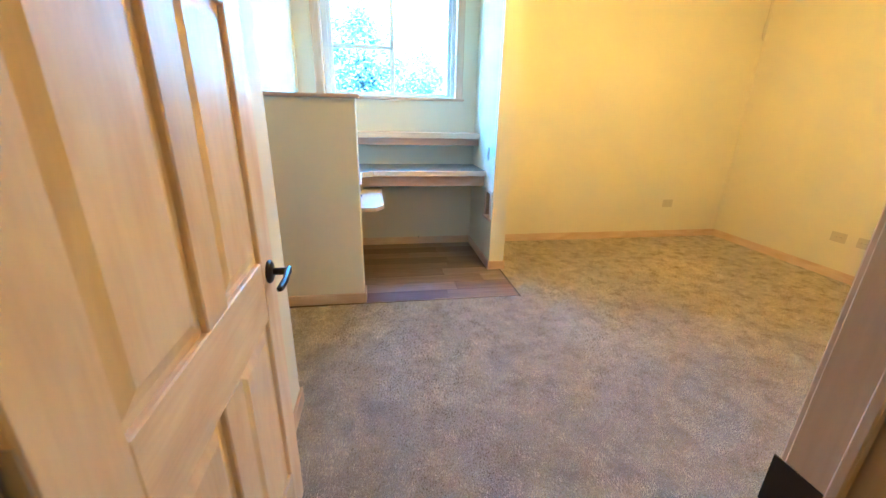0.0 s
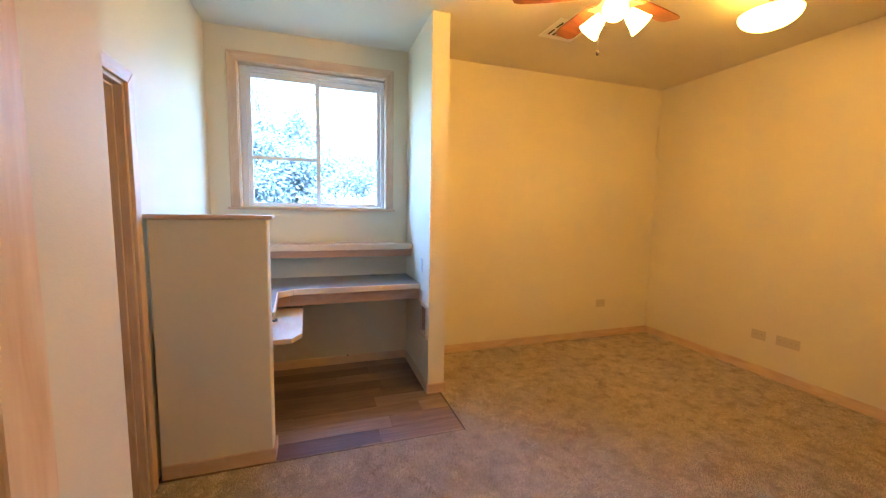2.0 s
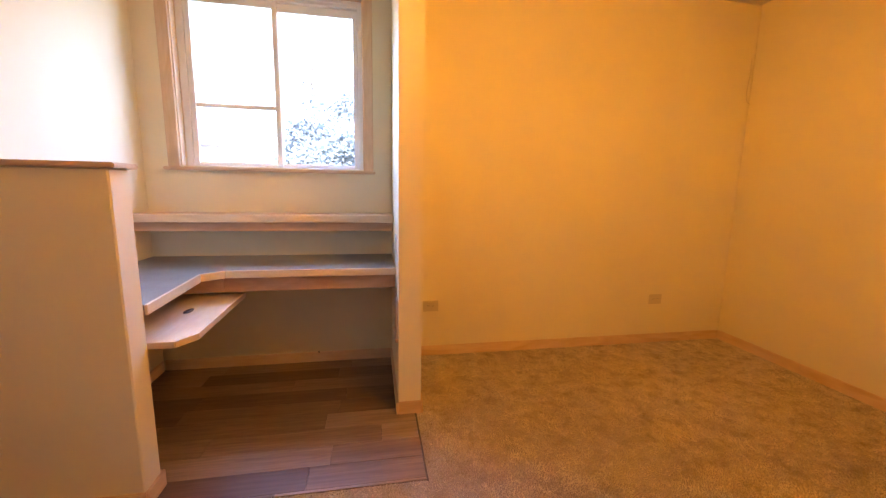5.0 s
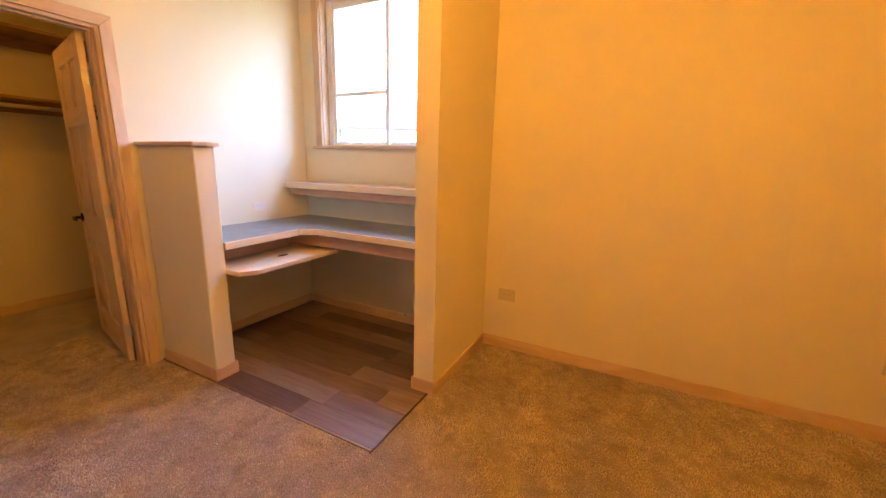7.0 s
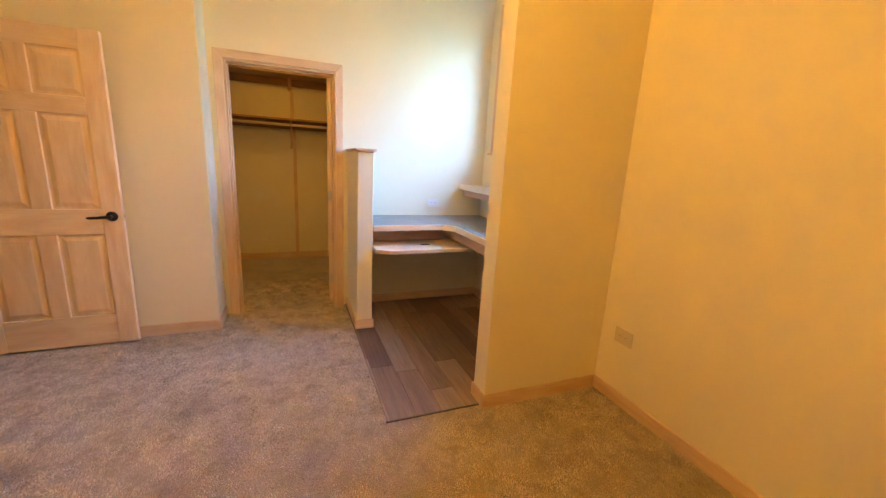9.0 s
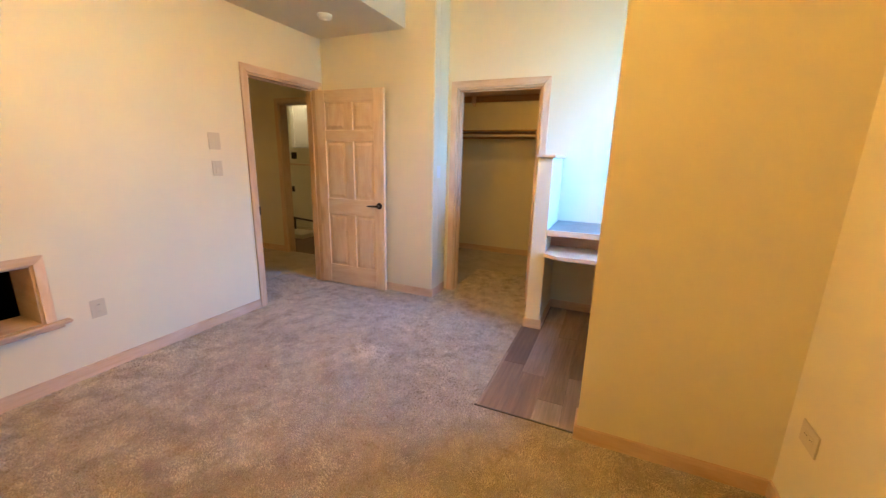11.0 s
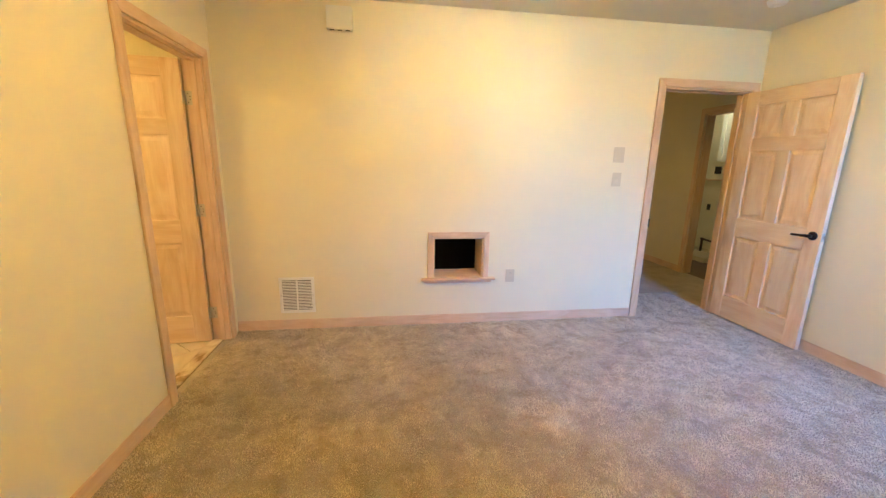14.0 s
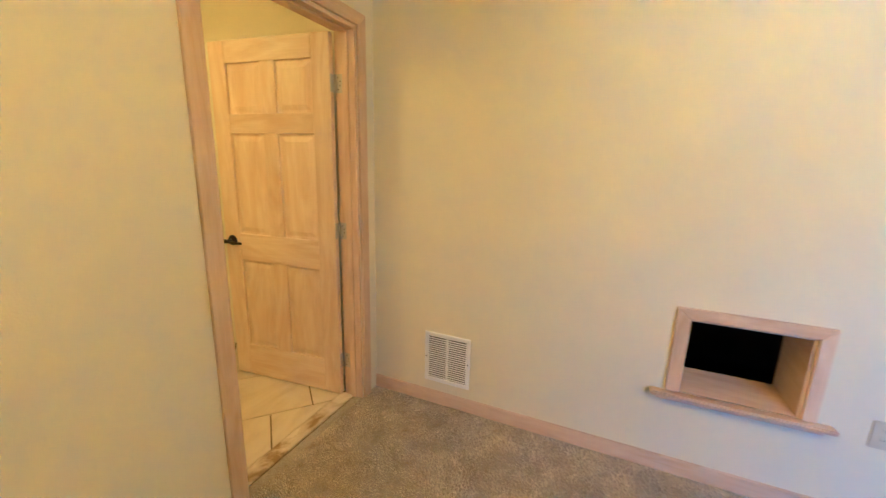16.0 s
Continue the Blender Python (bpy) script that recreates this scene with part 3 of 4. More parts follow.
# ---- desk nook ----
DZ = 0.87
top = [(0.002, hwy1 + 0.003), (0.600, hwy1 + 0.003), (0.570, 3.080), (0.670, 3.160), (px0 - 0.002, 3.160), (px0 - 0.002, N - 0.002), (0.002, N - 0.002)]
r = root("desk", pose(0, 0, 0), "built-in L-shaped desk with grey laminate top and pine edge", "desk")
inner = [(0.002, hwy1 + 0.003), (0.588, hwy1 + 0.003), (0.557, 3.087), (0.665, 3.173), (px0 - 0.002, 3.173), (px0 - 0.002, N - 0.002), (0.002, N - 0.002)]
part("desktop", prism(bmesh.new(), inner, "z", DZ - 0.022, DZ), LAMINATE, r, "grey speckled laminate top")


def strip(bm, p, q, t, z0, z1, side=1):
    """A board of thickness t standing along p to q, lying to the left of that way."""
    d = (Vector(q) - Vector(p)).normalized()
    n = Vector((-d.y, d.x)) * t * side
    return prism(bm, [tuple(p), tuple(q), tuple(Vector(q) + n), tuple(Vector(p) + n)], "z", z0, z1, 0.002)


for p, q in ((top[1], top[2]), (top[2], top[3]), (top[3], top[4])):
    part("edge_band", strip(bmesh.new(), p, q, 0.0125, DZ - 0.045, DZ + 0.0015), MAPLE["y" if p == top[1] else "x"], r, "pine edge band")
ap = [(0.375, hwy1 + 0.004), (0.350, 3.180), (0.640, 3.215), (px0 - 0.003, 3.215)]
for p, q in zip(ap, ap[1:]):
    part("apron", strip(bmesh.new(), p, q, 0.019, 0.7005 if p == ap[0] else 0.7275, DZ - 0.023), REDOAK["y" if p == ap[0] else "x"], r, "reddish wooden apron board")
for y in (2.66, 3.05):
    part("tray_bracket", B(0.12, y, 0.6975, 0.33, y + 0.04, 0.846, 0.003), NICKEL, r, "metal keyboard tray slide")
part("cleat", B(0.03, N - 0.022, 0.79, px0 - 0.02, N - 0.003, DZ - 0.0225), WOOD["x"], r)

r = root("keyboard_tray", pose(0, 0, 0), "pale maple keyboard tray hung under the desk", "tray")
tr = [(0.10, 2.488), (0.690, 2.488), (0.748, 2.580), (0.732, 3.300), (0.10, 3.300)]
part("board", prism(bmesh.new(), tr, "z", 0.670, 0.697, 0.002), MAPLE["y"], r)
for p, q in zip(tr[:3], tr[1:4]):
    d = (Vector(q) - Vector(p)).normalized() * 0.004
    n = Vector((d.y, -d.x))
    part("edge_band", strip(bmesh.new(), Vector(p) + n, Vector(q) + n, 0.0035, 0.669, 0.6995), MAPLE["y"], r)
t = lathe(bmesh.new(), [(0, 0), (0.026, 0), (0.026, 0.002), (0, 0.002)], 20, Matrix.Translation((0.555, 2.935, 0.6972)) @ Matrix.Diagonal((0.8, 1.7, 1, 1)))
part("grommet", t, SLOT, r, "dark cable slot")

r = root("wall_shelf", pose(0, 0, 0), "pine wall shelf over the desk with under-shelf light", "shelf")
part("board", B(0.002, N - 0.245, 1.150, px0 - 0.002, N - 0.002, 1.190, 0.004), WOOD["x"], r)
part("edge_band", B(0.003, N - 0.258, 1.138, px0 - 0.003, N - 0.2455, 1.191, 0.003), MAPLE["x"], r)
part("valance", B(0.004, N - 0.21, 1.075, px0 - 0.004, N - 0.192, 1.1495, 0.002), REDOAK["x"], r)
part("strip_light", B(0.50, N - 0.185, 1.085, 1.20, N - 0.10, 1.149, 0.006), WHITEPL, r, "unlit white strip light")

# filled nail heads in the window liner, pencil-thin
for k, (y, z) in enumerate(((0.030, 1.74), (0.055, 2.02), (0.030, 2.36), (0.055, 2.60))):
    thing("nail_hole", lathe(bmesh.new(), [(0, 0), (0.0028, 0), (0.0028, 0.0006), (0, 0.0006)], 8, Matrix.Translation((ix0 + 0.0081, N + y, z)) @ Matrix.Rotation(radians(90), 4, "Y")), SLOT, "dark nail hole in the window liner", "nail hole", "structure")
bm = rod(bmesh.new(), (1.12, N - 0.014, 0.079), (1.12, N - 0.020, 0.092), 0.004, 8)
thing("cable_stub", bm, RUBBER, "short dark cable stub at the nook baseboard", "cable")

# niche frame
r = root("niche_frame", pose(px0, 0, 0), "pale pine frame round a shallow wall niche", "trim", "structure")
part("side", B(-0.010, ny0 - 0.022, nz0 - 0.02, -0.0005, ny0 + 0.003, nz1 + 0.022, 0.002), WOOD["z"], r)
part("side", B(-0.010, ny1 - 0.003, nz0 - 0.02, -0.0005, ny1 + 0.022, nz1 + 0.022, 0.002), WOOD["z"], r)
part("head", B(-0.0096, ny0 + 0.003, nz1 - 0.003, -0.0005, ny1 - 0.003, nz1 + 0.022, 0.002), WOOD["y"], r)
part("sill", B(-0.020, ny0 - 0.035, nz0 - 0.022, 0.098, ny1 + 0.035, nz0 + 0.001, 0.003), WOOD["y"], r)
# brown wood, its dark tone also painting the shade inside the niche
part("liner", B(0.0005, ny0 + 0.0005, nz0 + 0.0015, 0.0895, ny0 + 0.010, nz1 - 0.0005), CLOSETWOOD, r, "brown liner board, darkened to look shaded")
part("liner", B(0.0005, ny1 - 0.010, nz0 + 0.0015, 0.0895, ny1 - 0.0005, nz1 - 0.0005), CLOSETWOOD, r, "brown liner board, darkened to look shaded")
part("back_board", B(0.090, ny0 + 0.0005, nz0, 0.0995, ny1 - 0.0005, nz1), CLOSETWOOD, r, "brown back board, darkened to look shaded")

# ---- wall hatch in the south wall ----
r = root("pet_hatch", pose(0, 0, 0), "framed pine-lined pet hatch open to darkness", "hatch", "structure")
L = -0.27
part("liner", B(hx0 - 0.002, L, hz0, hx0 + 0.016, 0.0, hz1, 0.001), WOOD["y"], r)
part("liner", B(hx1 - 0.016, L, hz0, hx1 + 0.002, 0.0, hz1, 0.001), WOOD["y"], r)
part("liner", B(hx0 + 0.016, L, hz1 - 0.016, hx1 - 0.016, 0.0, hz1 + 0.002, 0.001), WOOD["x"], r)
part("casing_side", prism(bmesh.new(), [(hx0 - 0.045, hz0), (hx0 + 0.005, hz0), (hx0 + 0.005, hz1 - 0.005), (hx0 - 0.045, hz1 + 0.045)], "y", 0.0005, 0.017, 0.003), WOOD["z"], r)
part("casing_side", prism(bmesh.new(), [(hx1 + 0.045, hz0), (hx1 - 0.005, hz0), (hx1 - 0.005, hz1 - 0.005), (hx1 + 0.045, hz1 + 0.045)], "y", 0.0005, 0.017, 0.003), WOOD["z"], r)
part("casing_head", prism(bmesh.new(), [(hx0 - 0.045, hz1 + 0.045), (hx1 + 0.045, hz1 + 0.045), (hx1 - 0.005, hz1 - 0.005), (hx0 + 0.005, hz1 - 0.005)], "y", 0.0005, 0.017, 0.003), WOOD["x"], r)
part("sill", B(hx0 - 0.105, 0.0005, hz0 - 0.022, hx1 + 0.105, 0.05, hz0 - 0.0005, 0.006, 2), WOOD["x"], r)
part("sill_board", B(hx0 - 0.001, L, hz0 - 0.02, hx1 + 0.001, 0.0, hz0 + 0.002, 0.001), WOOD["x"], r)
part("apron", B(hx0 - 0.075, 0.0005, hz0 - 0.048, hx1 + 0.075, 0.016, hz0 - 0.0225, 0.004), WOOD["x"], r)

# ---- return-air grille ----
vx0, vx1, vz0, vz1 = 4.215, 4.500, 0.142, 0.455
r = root("wall_vent", pose(0, 0, 0), "white louvred return-air grille low on the wall", "vent")
bm = bmesh.new()
f = 0.026
box(bm, vx0, 0.0005, vz0, vx0 + f, 0.010, vz1, 0.003)
box(bm, vx1 - f, 0.0005, vz0, vx1, 0.010, vz1, 0.003)
box(bm, vx0 + f, 0.0005, vz0, vx1 - f, 0.010, vz0 + f, 0.003)
box(bm, vx0 + f, 0.0005, vz1 - f, vx1 - f, 0.010, vz1, 0.003)
box(bm, (vx0 + vx1) / 2 - 0.007, 0.0008, vz0 + f, (vx0 + vx1) / 2 + 0.007, 0.009, vz1 - f, 0.002)
part("frame", bm, ENAMEL, r)
# flat near-black sheet on the wall paints the duct shade between slats
part("backing", B(vx0 + 0.01, 0.0004, vz0 + 0.01, vx1 - 0.01, 0.0014, vz1 - 0.01), SLOT, r, "near-black sheet painted as the shaded duct")
for k in range(19):
    z = vz0 + f + 0.007 + k * (vz1 - vz0 - 2 * f - 0.006) / 19
    for a, b in ((vx0 + f, (vx0 + vx1) / 2 - 0.007), ((vx0 + vx1) / 2 + 0.007, vx1 - f)):
        part("slat", prism(bmesh.new(), [(0.0016, z - 0.0028), (0.0022, z - 0.0034), (0.0085, z - 0.0012), (0.0095, z - 0.0006), (0.0095, z + 0.0070), (0.0082, z + 0.0072)], "x", a, b), ENAMEL, r)
for x in (vx0 + 0.012, vx1 - 0.012):
    part("screw", lathe(bmesh.new(), [(0, 0), (0.004, 0), (0.003, 0.002), (0, 0.002)], 10, Matrix.Translation((x, 0.010, (vz0 + vz1) / 2)) @ Matrix.Rotation(radians(-90), 4, "X")), SLOT, r)


# ---- plates ----
def plate(m, w, h, kind, label, material=PLATE):
    """Wall plate in local x, z, standing out along -y. kind: outlet, double, switch, blank."""
    r = root("wall_outlet" if kind in ("outlet", "double", "upright") else "light_switch" if kind == "switch" else "wall_plate", m, label, {"switch": "switch", "blank": "wall plate"}.get(kind, "outlet"))
    part("cover", B(-w / 2, -0.006, -h / 2, w / 2, -0.0004, h / 2, 0.002, 2), material, r)
    if kind in ("outlet", "double", "upright"):
        cs = ((-0.021, 0), (0.021, 0)) if kind == "outlet" else ((0, -0.021), (0, 0.021)) if kind == "upright" else ((-0.066, 0), (-0.026, 0), (0.026, 0), (0.066, 0))
        for x, z in cs:
            s = part("socket", B(x - 0.0165, -0.0078, z - 0.0165, x + 0.0165, -0.0055, z + 0.0165, 0.0015), material, r)
            for dx, dz2 in ((-0.006, 0.003), (0.006, 0.003)):
                part("slot", B(x + dx - 0.001, -0.0082, z + dz2 - 0.004, x + dx + 0.001, -0.0076, z + dz2 + 0.004), SLOT, s)
    elif kind == "switch":
        part("rocker", prism(bmesh.new(), [(-0.0058, -0.033), (-0.0115, -0.033), (-0.0075, 0.0), (-0.0085, 0.033), (-0.0058, 0.033)], "x", -0.0165, 0.0165), material, r)
    return r


SOUTHW, EASTW = 180, -90
plate(pose(2.015, N, 0.427), 0.130, 0.092, "outlet", "almond electrical outlet low on the wall")
plate(pose(4.115, N, 0.415), 0.130, 0.092, "outlet", "almond electrical outlet low on the wall")
plate(pose(E, 2.420, 0.375, 0, 0, -90), 0.125, 0.090, "outlet", "almond electrical outlet beside a wider one")
plate(pose(E, 2.180, 0.375, 0, 0, -90), 0.185, 0.090, "double", "wide almond double outlet low on the wall")
plate(pose(0, 3.190, 0.995, 0, 0, 90), 0.120, 0.072, "outlet", "white outlet over the desk", WHITEPL)
plate(pose(px0, 3.140, 1.035, 0, 0, -90), 0.070, 0.115, "switch", "white switch on the partition over the desk", WHITEPL)
plate(pose(2.515, 0, 0.430, 0, 0, 180), 0.080, 0.118, "upright", "almond outlet beside the pet hatch")
plate(pose(1.592, 0, 1.505, 0, 0, 180), 0.100, 0.130, "blank", "almond blank control plate by the door")
plate(pose(1.590, 0, 1.293, 0, 0, 180), 0.085, 0.120, "switch", "almond light switch by the door")
plate(pose(0.20, 1.32, 1.28, 0, 0, 180), 0.075, 0.118, "switch", "white light switch beside the closet", WHITEPL)

# ---- chime box high on the south wall ----
r = root("door_chime", pose(0, 0, 0), "white plastic door chime box high on the wall", "door chime")
part("cover", B(3.835, 0.0005, 2.345, 4.020, 0.050, 2.500, 0.005, 2), WHITEPL, r)
for x in (3.870, 3.927, 3.985):
    part("slot", B(x - 0.016, 0.018, 2.3438, x + 0.016, 0.036, 2.3458), SLOT, r)

# ---- smoke alarm ----
r = root("smoke_alarm", pose(0.86, 0.54, LOW), "white round smoke alarm on the dropped ceiling", "smoke alarm")
part("body", lathe(bmesh.new(), [(0, -0.036), (0.035, -0.036), (0.052, -0.030), (0.060, -0.012), (0.062, 0), (0, 0)], 32), WHITEPL, r)
part("grille", lathe(bmesh.new(), [(0, -0.040), (0.016, -0.040), (0.02, -0.0362), (0, -0.0362)], 20), ENAMEL, r)

# ---- ceiling fan ----
FX, FY = 2.42, 1.82
r = root("ceiling_fan", pose(FX, FY, H), "ceiling fan with reddish wooden blades and lit frosted shades", "ceiling fan")
part("canopy", lathe(bmesh.new(), [(0, -0.0005), (0.075, -0.0005), (0.07, -0.035), (0.03, -0.06), (0, -0.06)]), NICKEL, r)
part("downrod", rod(bmesh.new(), (0, 0, -0.17), (0, 0, -0.055), 0.0125), NICKEL, r)
part("motor_housing", lathe(bmesh.new(), [(0, -0.14), (0.05, -0.142), (0.105, -0.165), (0.12, -0.20), (0.115, -0.26), (0.08, -0.295), (0, -0.298)]), NICKEL, r, "satin nickel motor housing")
BZ = -0.285
for k in range(5):
    q = Matrix.Rotation(radians(13 + 72 * k), 4, "Z") @ Matrix.Translation((0, 0, BZ)) @ Matrix.Rotation(radians(11), 4, "X")
    t = bmesh.new()
    prof = [(0.155, 0.040), (0.20, 0.052), (0.40, 0.066), (0.505, 0.068), (0.54, 0.060), (0.555, 0.040)]
    pts = [(x, y) for x, y in prof] + [(x, -y) for x, y in reversed(prof)]
    prism(t, pts, "z", -0.004, 0.004, 0.001)
    bmesh.ops.transform(t, matrix=q, verts=t.verts)
    b = part("blade", t, BLADE, r, "reddish-brown wooden blade")
    t = bmesh.new()
    prism(t, [(0.08, -0.016), (0.15, -0.014), (0.19, -0.036), (0.215, -0.034), (0.205, 0.0), (0.215, 0.034), (0.19, 0.036), (0.15, 0.014), (0.08, 0.016)], "z", -0.009, -0.0045, 0.001)
    bmesh.ops.transform(t, matrix=q, verts=t.verts)
    part("blade_iron", t, NICKEL, b, "satin nickel blade iron")
part("light_kit", lathe(bmesh.new(), [(0, -0.296), (0.045, -0.298), (0.055, -0.33), (0.05, -0.375), (0.03, -0.40), (0, -0.405)]), NICKEL, r)
for k in range(3):
    q = Matrix.Rotation(radians(229 + 120 * k), 4, "Z") @ Matrix.Translation((0.055, 0, -0.362)) @ Matrix.Rotation(radians(180 - 52), 4, "Y")
    sh = part("shade", lathe(bmesh.new(), [(0.022, 0.02), (0.030, 0.035), (0.042, 0.07), (0.050, 0.10), (0.062, 0.135), (0.059, 0.134), (0.046, 0.10), (0.0, 0.09)], 24, q), SHADE, r, "lit frosted bell-shaped glass shade")
    part("socket_cup", lathe(bmesh.new(), [(0, -0.01), (0.018, -0.01), (0.026, 0.012), (0.026, 0.03), (0, 0.03)], 20, q), NICKEL, sh)
bm = rod(bmesh.new(), (-0.036, 0.08, -0.37), (-0.036, 0.08, -0.56), 0.0016, 6)
ch = part("pull_chain", bm, NICKEL, r, "thin metal pull chain")
part("knob", lathe(bmesh.new(), [(0, -0.592), (0.008, -0.588), (0.010, -0.575), (0.005, -0.56), (0, -0.558)], 14, Matrix.Translation((-0.036, 0.08, 0))), BRONZE, ch)

# ---- bowl light ----
r = root("ceiling_light", pose(3.70, 1.86, H), "lit frosted glass bowl ceiling light on metal fitting", "ceiling light")
part("canopy", lathe(bmesh.new(), [(0, -0.0005), (0.08, -0.0005), (0.075, -0.025), (0, -0.03)]), CHROME, r)
part("stem", lathe(bmesh.new(), [(0.014, -0.025), (0.014, -0.10), (0.03, -0.11), (0.055, -0.115), (0.055, -0.14), (0.0, -0.142)]), CHROME, r)
bp = [(0.172 * math.sin(a), -0.160 - 0.095 * math.cos(a)) for a in [i * math.pi / 2 / 12 for i in range(13)]]
bp = [(x, z) for x, z in bp] + [(0.166, -0.160), (0.10, -0.20), (0.0, -0.21)]
part("bowl", lathe(bmesh.new(), bp, 40), BOWL, r, "lit frosted glass bowl")
for k in range(3):
    a = radians(30 + 120 * k)
    bm = rod(bmesh.new(), (0.05 * math.cos(a), 0.05 * math.sin(a), -0.132), (0.176 * math.cos(a), 0.176 * math.sin(a), -0.160), 0.004, 8)
    lathe(bm, [(0, -0.01), (0.007, -0.006), (0.009, 0), (0.006, 0.006), (0, 0.009)], 12, Matrix.Translation((0.180 * math.cos(a), 0.180 * math.sin(a), -0.160)))
    part("arm", bm, CHROME, r)

# ---- ceiling register ----
r = root("ceiling_vent", pose(2.81, 2.82, H), "white ceiling air register", "vent")
bm = bmesh.new()
a, b2 = 0.16, 0.11
box(bm, -a, -a, -0.010, a, -b2, -0.0005, 0.003)
box(bm, -a, b2, -0.010, a, a, -0.0005, 0.003)
box(bm, -a, -b2, -0.010, -b2, b2, -0.0005, 0.003)
box(bm, b2, -b2, -0.010, a, b2, -0.0005, 0.003)
box(bm, -b2, -0.006, -0.009, b2, 0.006, -0.001)
part("frame", bm, ENAMEL, r)
# same near-black sheet, painting the shade inside the register
part("backing", B(-0.12, -0.12, -0.0012, 0.12, 0.12, -0.0003), SLOT, r)
for k in range(4):
    x = -b2 + 0.036 + k * 0.049
    part("slat", prism(bmesh.new(), [(x - 0.009, -0.0014), (x + 0.001, -0.009), (x + 0.003, -0.009), (x - 0.007, -0.0014)], "y", -b2, b2), ENAMEL, r)

# ---- loose cable in the corner ----
cu = bpy.data.curves.new("cable", "CURVE")
cu.dimensions, cu.bevel_depth, cu.bevel_resolution = "3D", 0.0028, 2
sp = cu.splines.new("BEZIER")
pts = [(4.815, 3.716, 2.55), (4.80, 3.700, 2.40), (4.785, 3.695, 2.27), (4.81, 3.70, 2.19), (4.83, 3.69, 2.17)]
sp.bezier_points.add(len(pts) - 1)
for p, c in zip(sp.bezier_points, pts):
    p.co, p.handle_left_type, p.handle_right_type = c, "AUTO", "AUTO"
cu.materials.append(PLATE)
tagged(new("cable", cu), "loose almond cable hanging in the wall corner", "cable")

# ---- closet fittings ----
r = root("closet_shelf", pose(0, 0, 0), "pine closet shelf with hanging rod in shadow", "shelf")
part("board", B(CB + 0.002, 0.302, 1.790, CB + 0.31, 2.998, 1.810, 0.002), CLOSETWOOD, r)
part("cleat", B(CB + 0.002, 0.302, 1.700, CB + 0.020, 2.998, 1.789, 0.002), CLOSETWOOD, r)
part("hanging_rod", rod(bmesh.new(), (CB + 0.27, 0.302, 1.735), (CB + 0.27, 2.998, 1.735), 0.016, 16), MAPLE["y"], r)
for y in (1.90,):
    part("bracket", prism(bmesh.new(), [(CB + 0.021, 1.789), (CB + 0.29, 1.789), (CB + 0.29, 1.715), (CB + 0.25, 1.710), (CB + 0.05, 1.46), (CB + 0.021, 1.46)], "y", y - 0.011, y + 0.011, 0.002), WOOD["z"], r)
r = root("closet_shelf", pose(0, 0, 0), "upper pine closet shelf in shadow", "shelf")
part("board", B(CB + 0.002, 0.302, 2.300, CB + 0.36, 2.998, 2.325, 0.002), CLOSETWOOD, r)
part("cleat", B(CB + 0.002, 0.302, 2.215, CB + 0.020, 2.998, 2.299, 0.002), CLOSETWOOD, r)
for y in (0.92, 1.90):
    part("bracket", prism(bmesh.new(), [(CB + 0.021, 2.299), (CB + 0.12, 2.299), (CB + 0.10, 2.19), (CB + 0.021, 2.16)], "y", y - 0.02, y + 0.02, 0.002), WOOD["z"], r)
thing("shelf_upright", B(CB + 0.0005, 1.90, 1.812, CB + 0.018, 1.94, 2.159, 0.002), WOOD["z"], "pine upright strip on the closet wall", "trim", "structure")
thing("shelf_upright", B(CB + 0.0005, 1.915, 0.0, CB + 0.018, 1.955, 1.699, 0.002), WOOD["z"], "pine upright strip on the closet wall", "trim", "structure")

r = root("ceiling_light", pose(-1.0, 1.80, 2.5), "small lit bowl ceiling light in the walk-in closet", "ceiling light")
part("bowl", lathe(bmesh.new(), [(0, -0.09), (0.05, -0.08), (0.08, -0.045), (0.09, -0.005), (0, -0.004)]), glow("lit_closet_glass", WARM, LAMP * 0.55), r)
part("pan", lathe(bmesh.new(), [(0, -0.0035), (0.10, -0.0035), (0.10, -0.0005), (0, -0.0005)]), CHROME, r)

# ---- laundry room ----
r = root("wall_cabinet", pose(LX + 0.001, -2.28, 1.52), "white laundry wall cabinet with panelled doors", "cabinet")
part("body", B(0, 0, 0, 0.30, 1.35, 0.80, 0.003), WHITEPL, r)
for k in range(3):
    y = 0.01 + 0.445 * k
    bm = bmesh.new()
    for a in ((y, 0.01, y + 0.07, 0.79), (y + 0.37, 0.01, y + 0.44, 0.79), (y + 0.07, 0.01, y + 0.37, 0.08), (y + 0.07, 0.72, y + 0.37, 0.79)):
        box(bm, 0.301, a[0], a[1], 0.321, a[2], a[3], 0.003)
    d = part("door", bm, WHITEPL, r)
    part("panel", B(0.301, y + 0.069, 0.079, 0.309, y + 0.371, 0.721), WHITEPL, d)
    part("knob", lathe(bmesh.new(), [(0, 0), (0.006, 0), (0.006, 0.012), (0.014, 0.018), (0.012, 0.026), (0, 0.028)], 14, Matrix.Translation((0.321, y + 0.40, 0.06)) @ Matrix.Rotation(radians(90), 4, "Y")), NICKEL, d)
thing("ledge", B(LX + 0.001, -3.19, 1.215, LX + 0.06, -0.6, 1.245, 0.003), WOOD["y"], "narrow wooden ledge on the laundry wall", "trim", "structure")
plate(pose(LX, -2.55, 1.385, 0, 0, 90), 0.13, 0.12, "blank", "dark dryer outlet on the laundry wall", BRONZE)
plate(pose(LX, -2.62, 0.77, 0, 0, 90), 0.07, 0.10, "blank", "dark plug plate on the laundry wall", SLOT)
r = root("washer_pan", pose(LX + 0.01, -2.72, -0.006), "beige washer drain pan with black hoses", "drain pan")
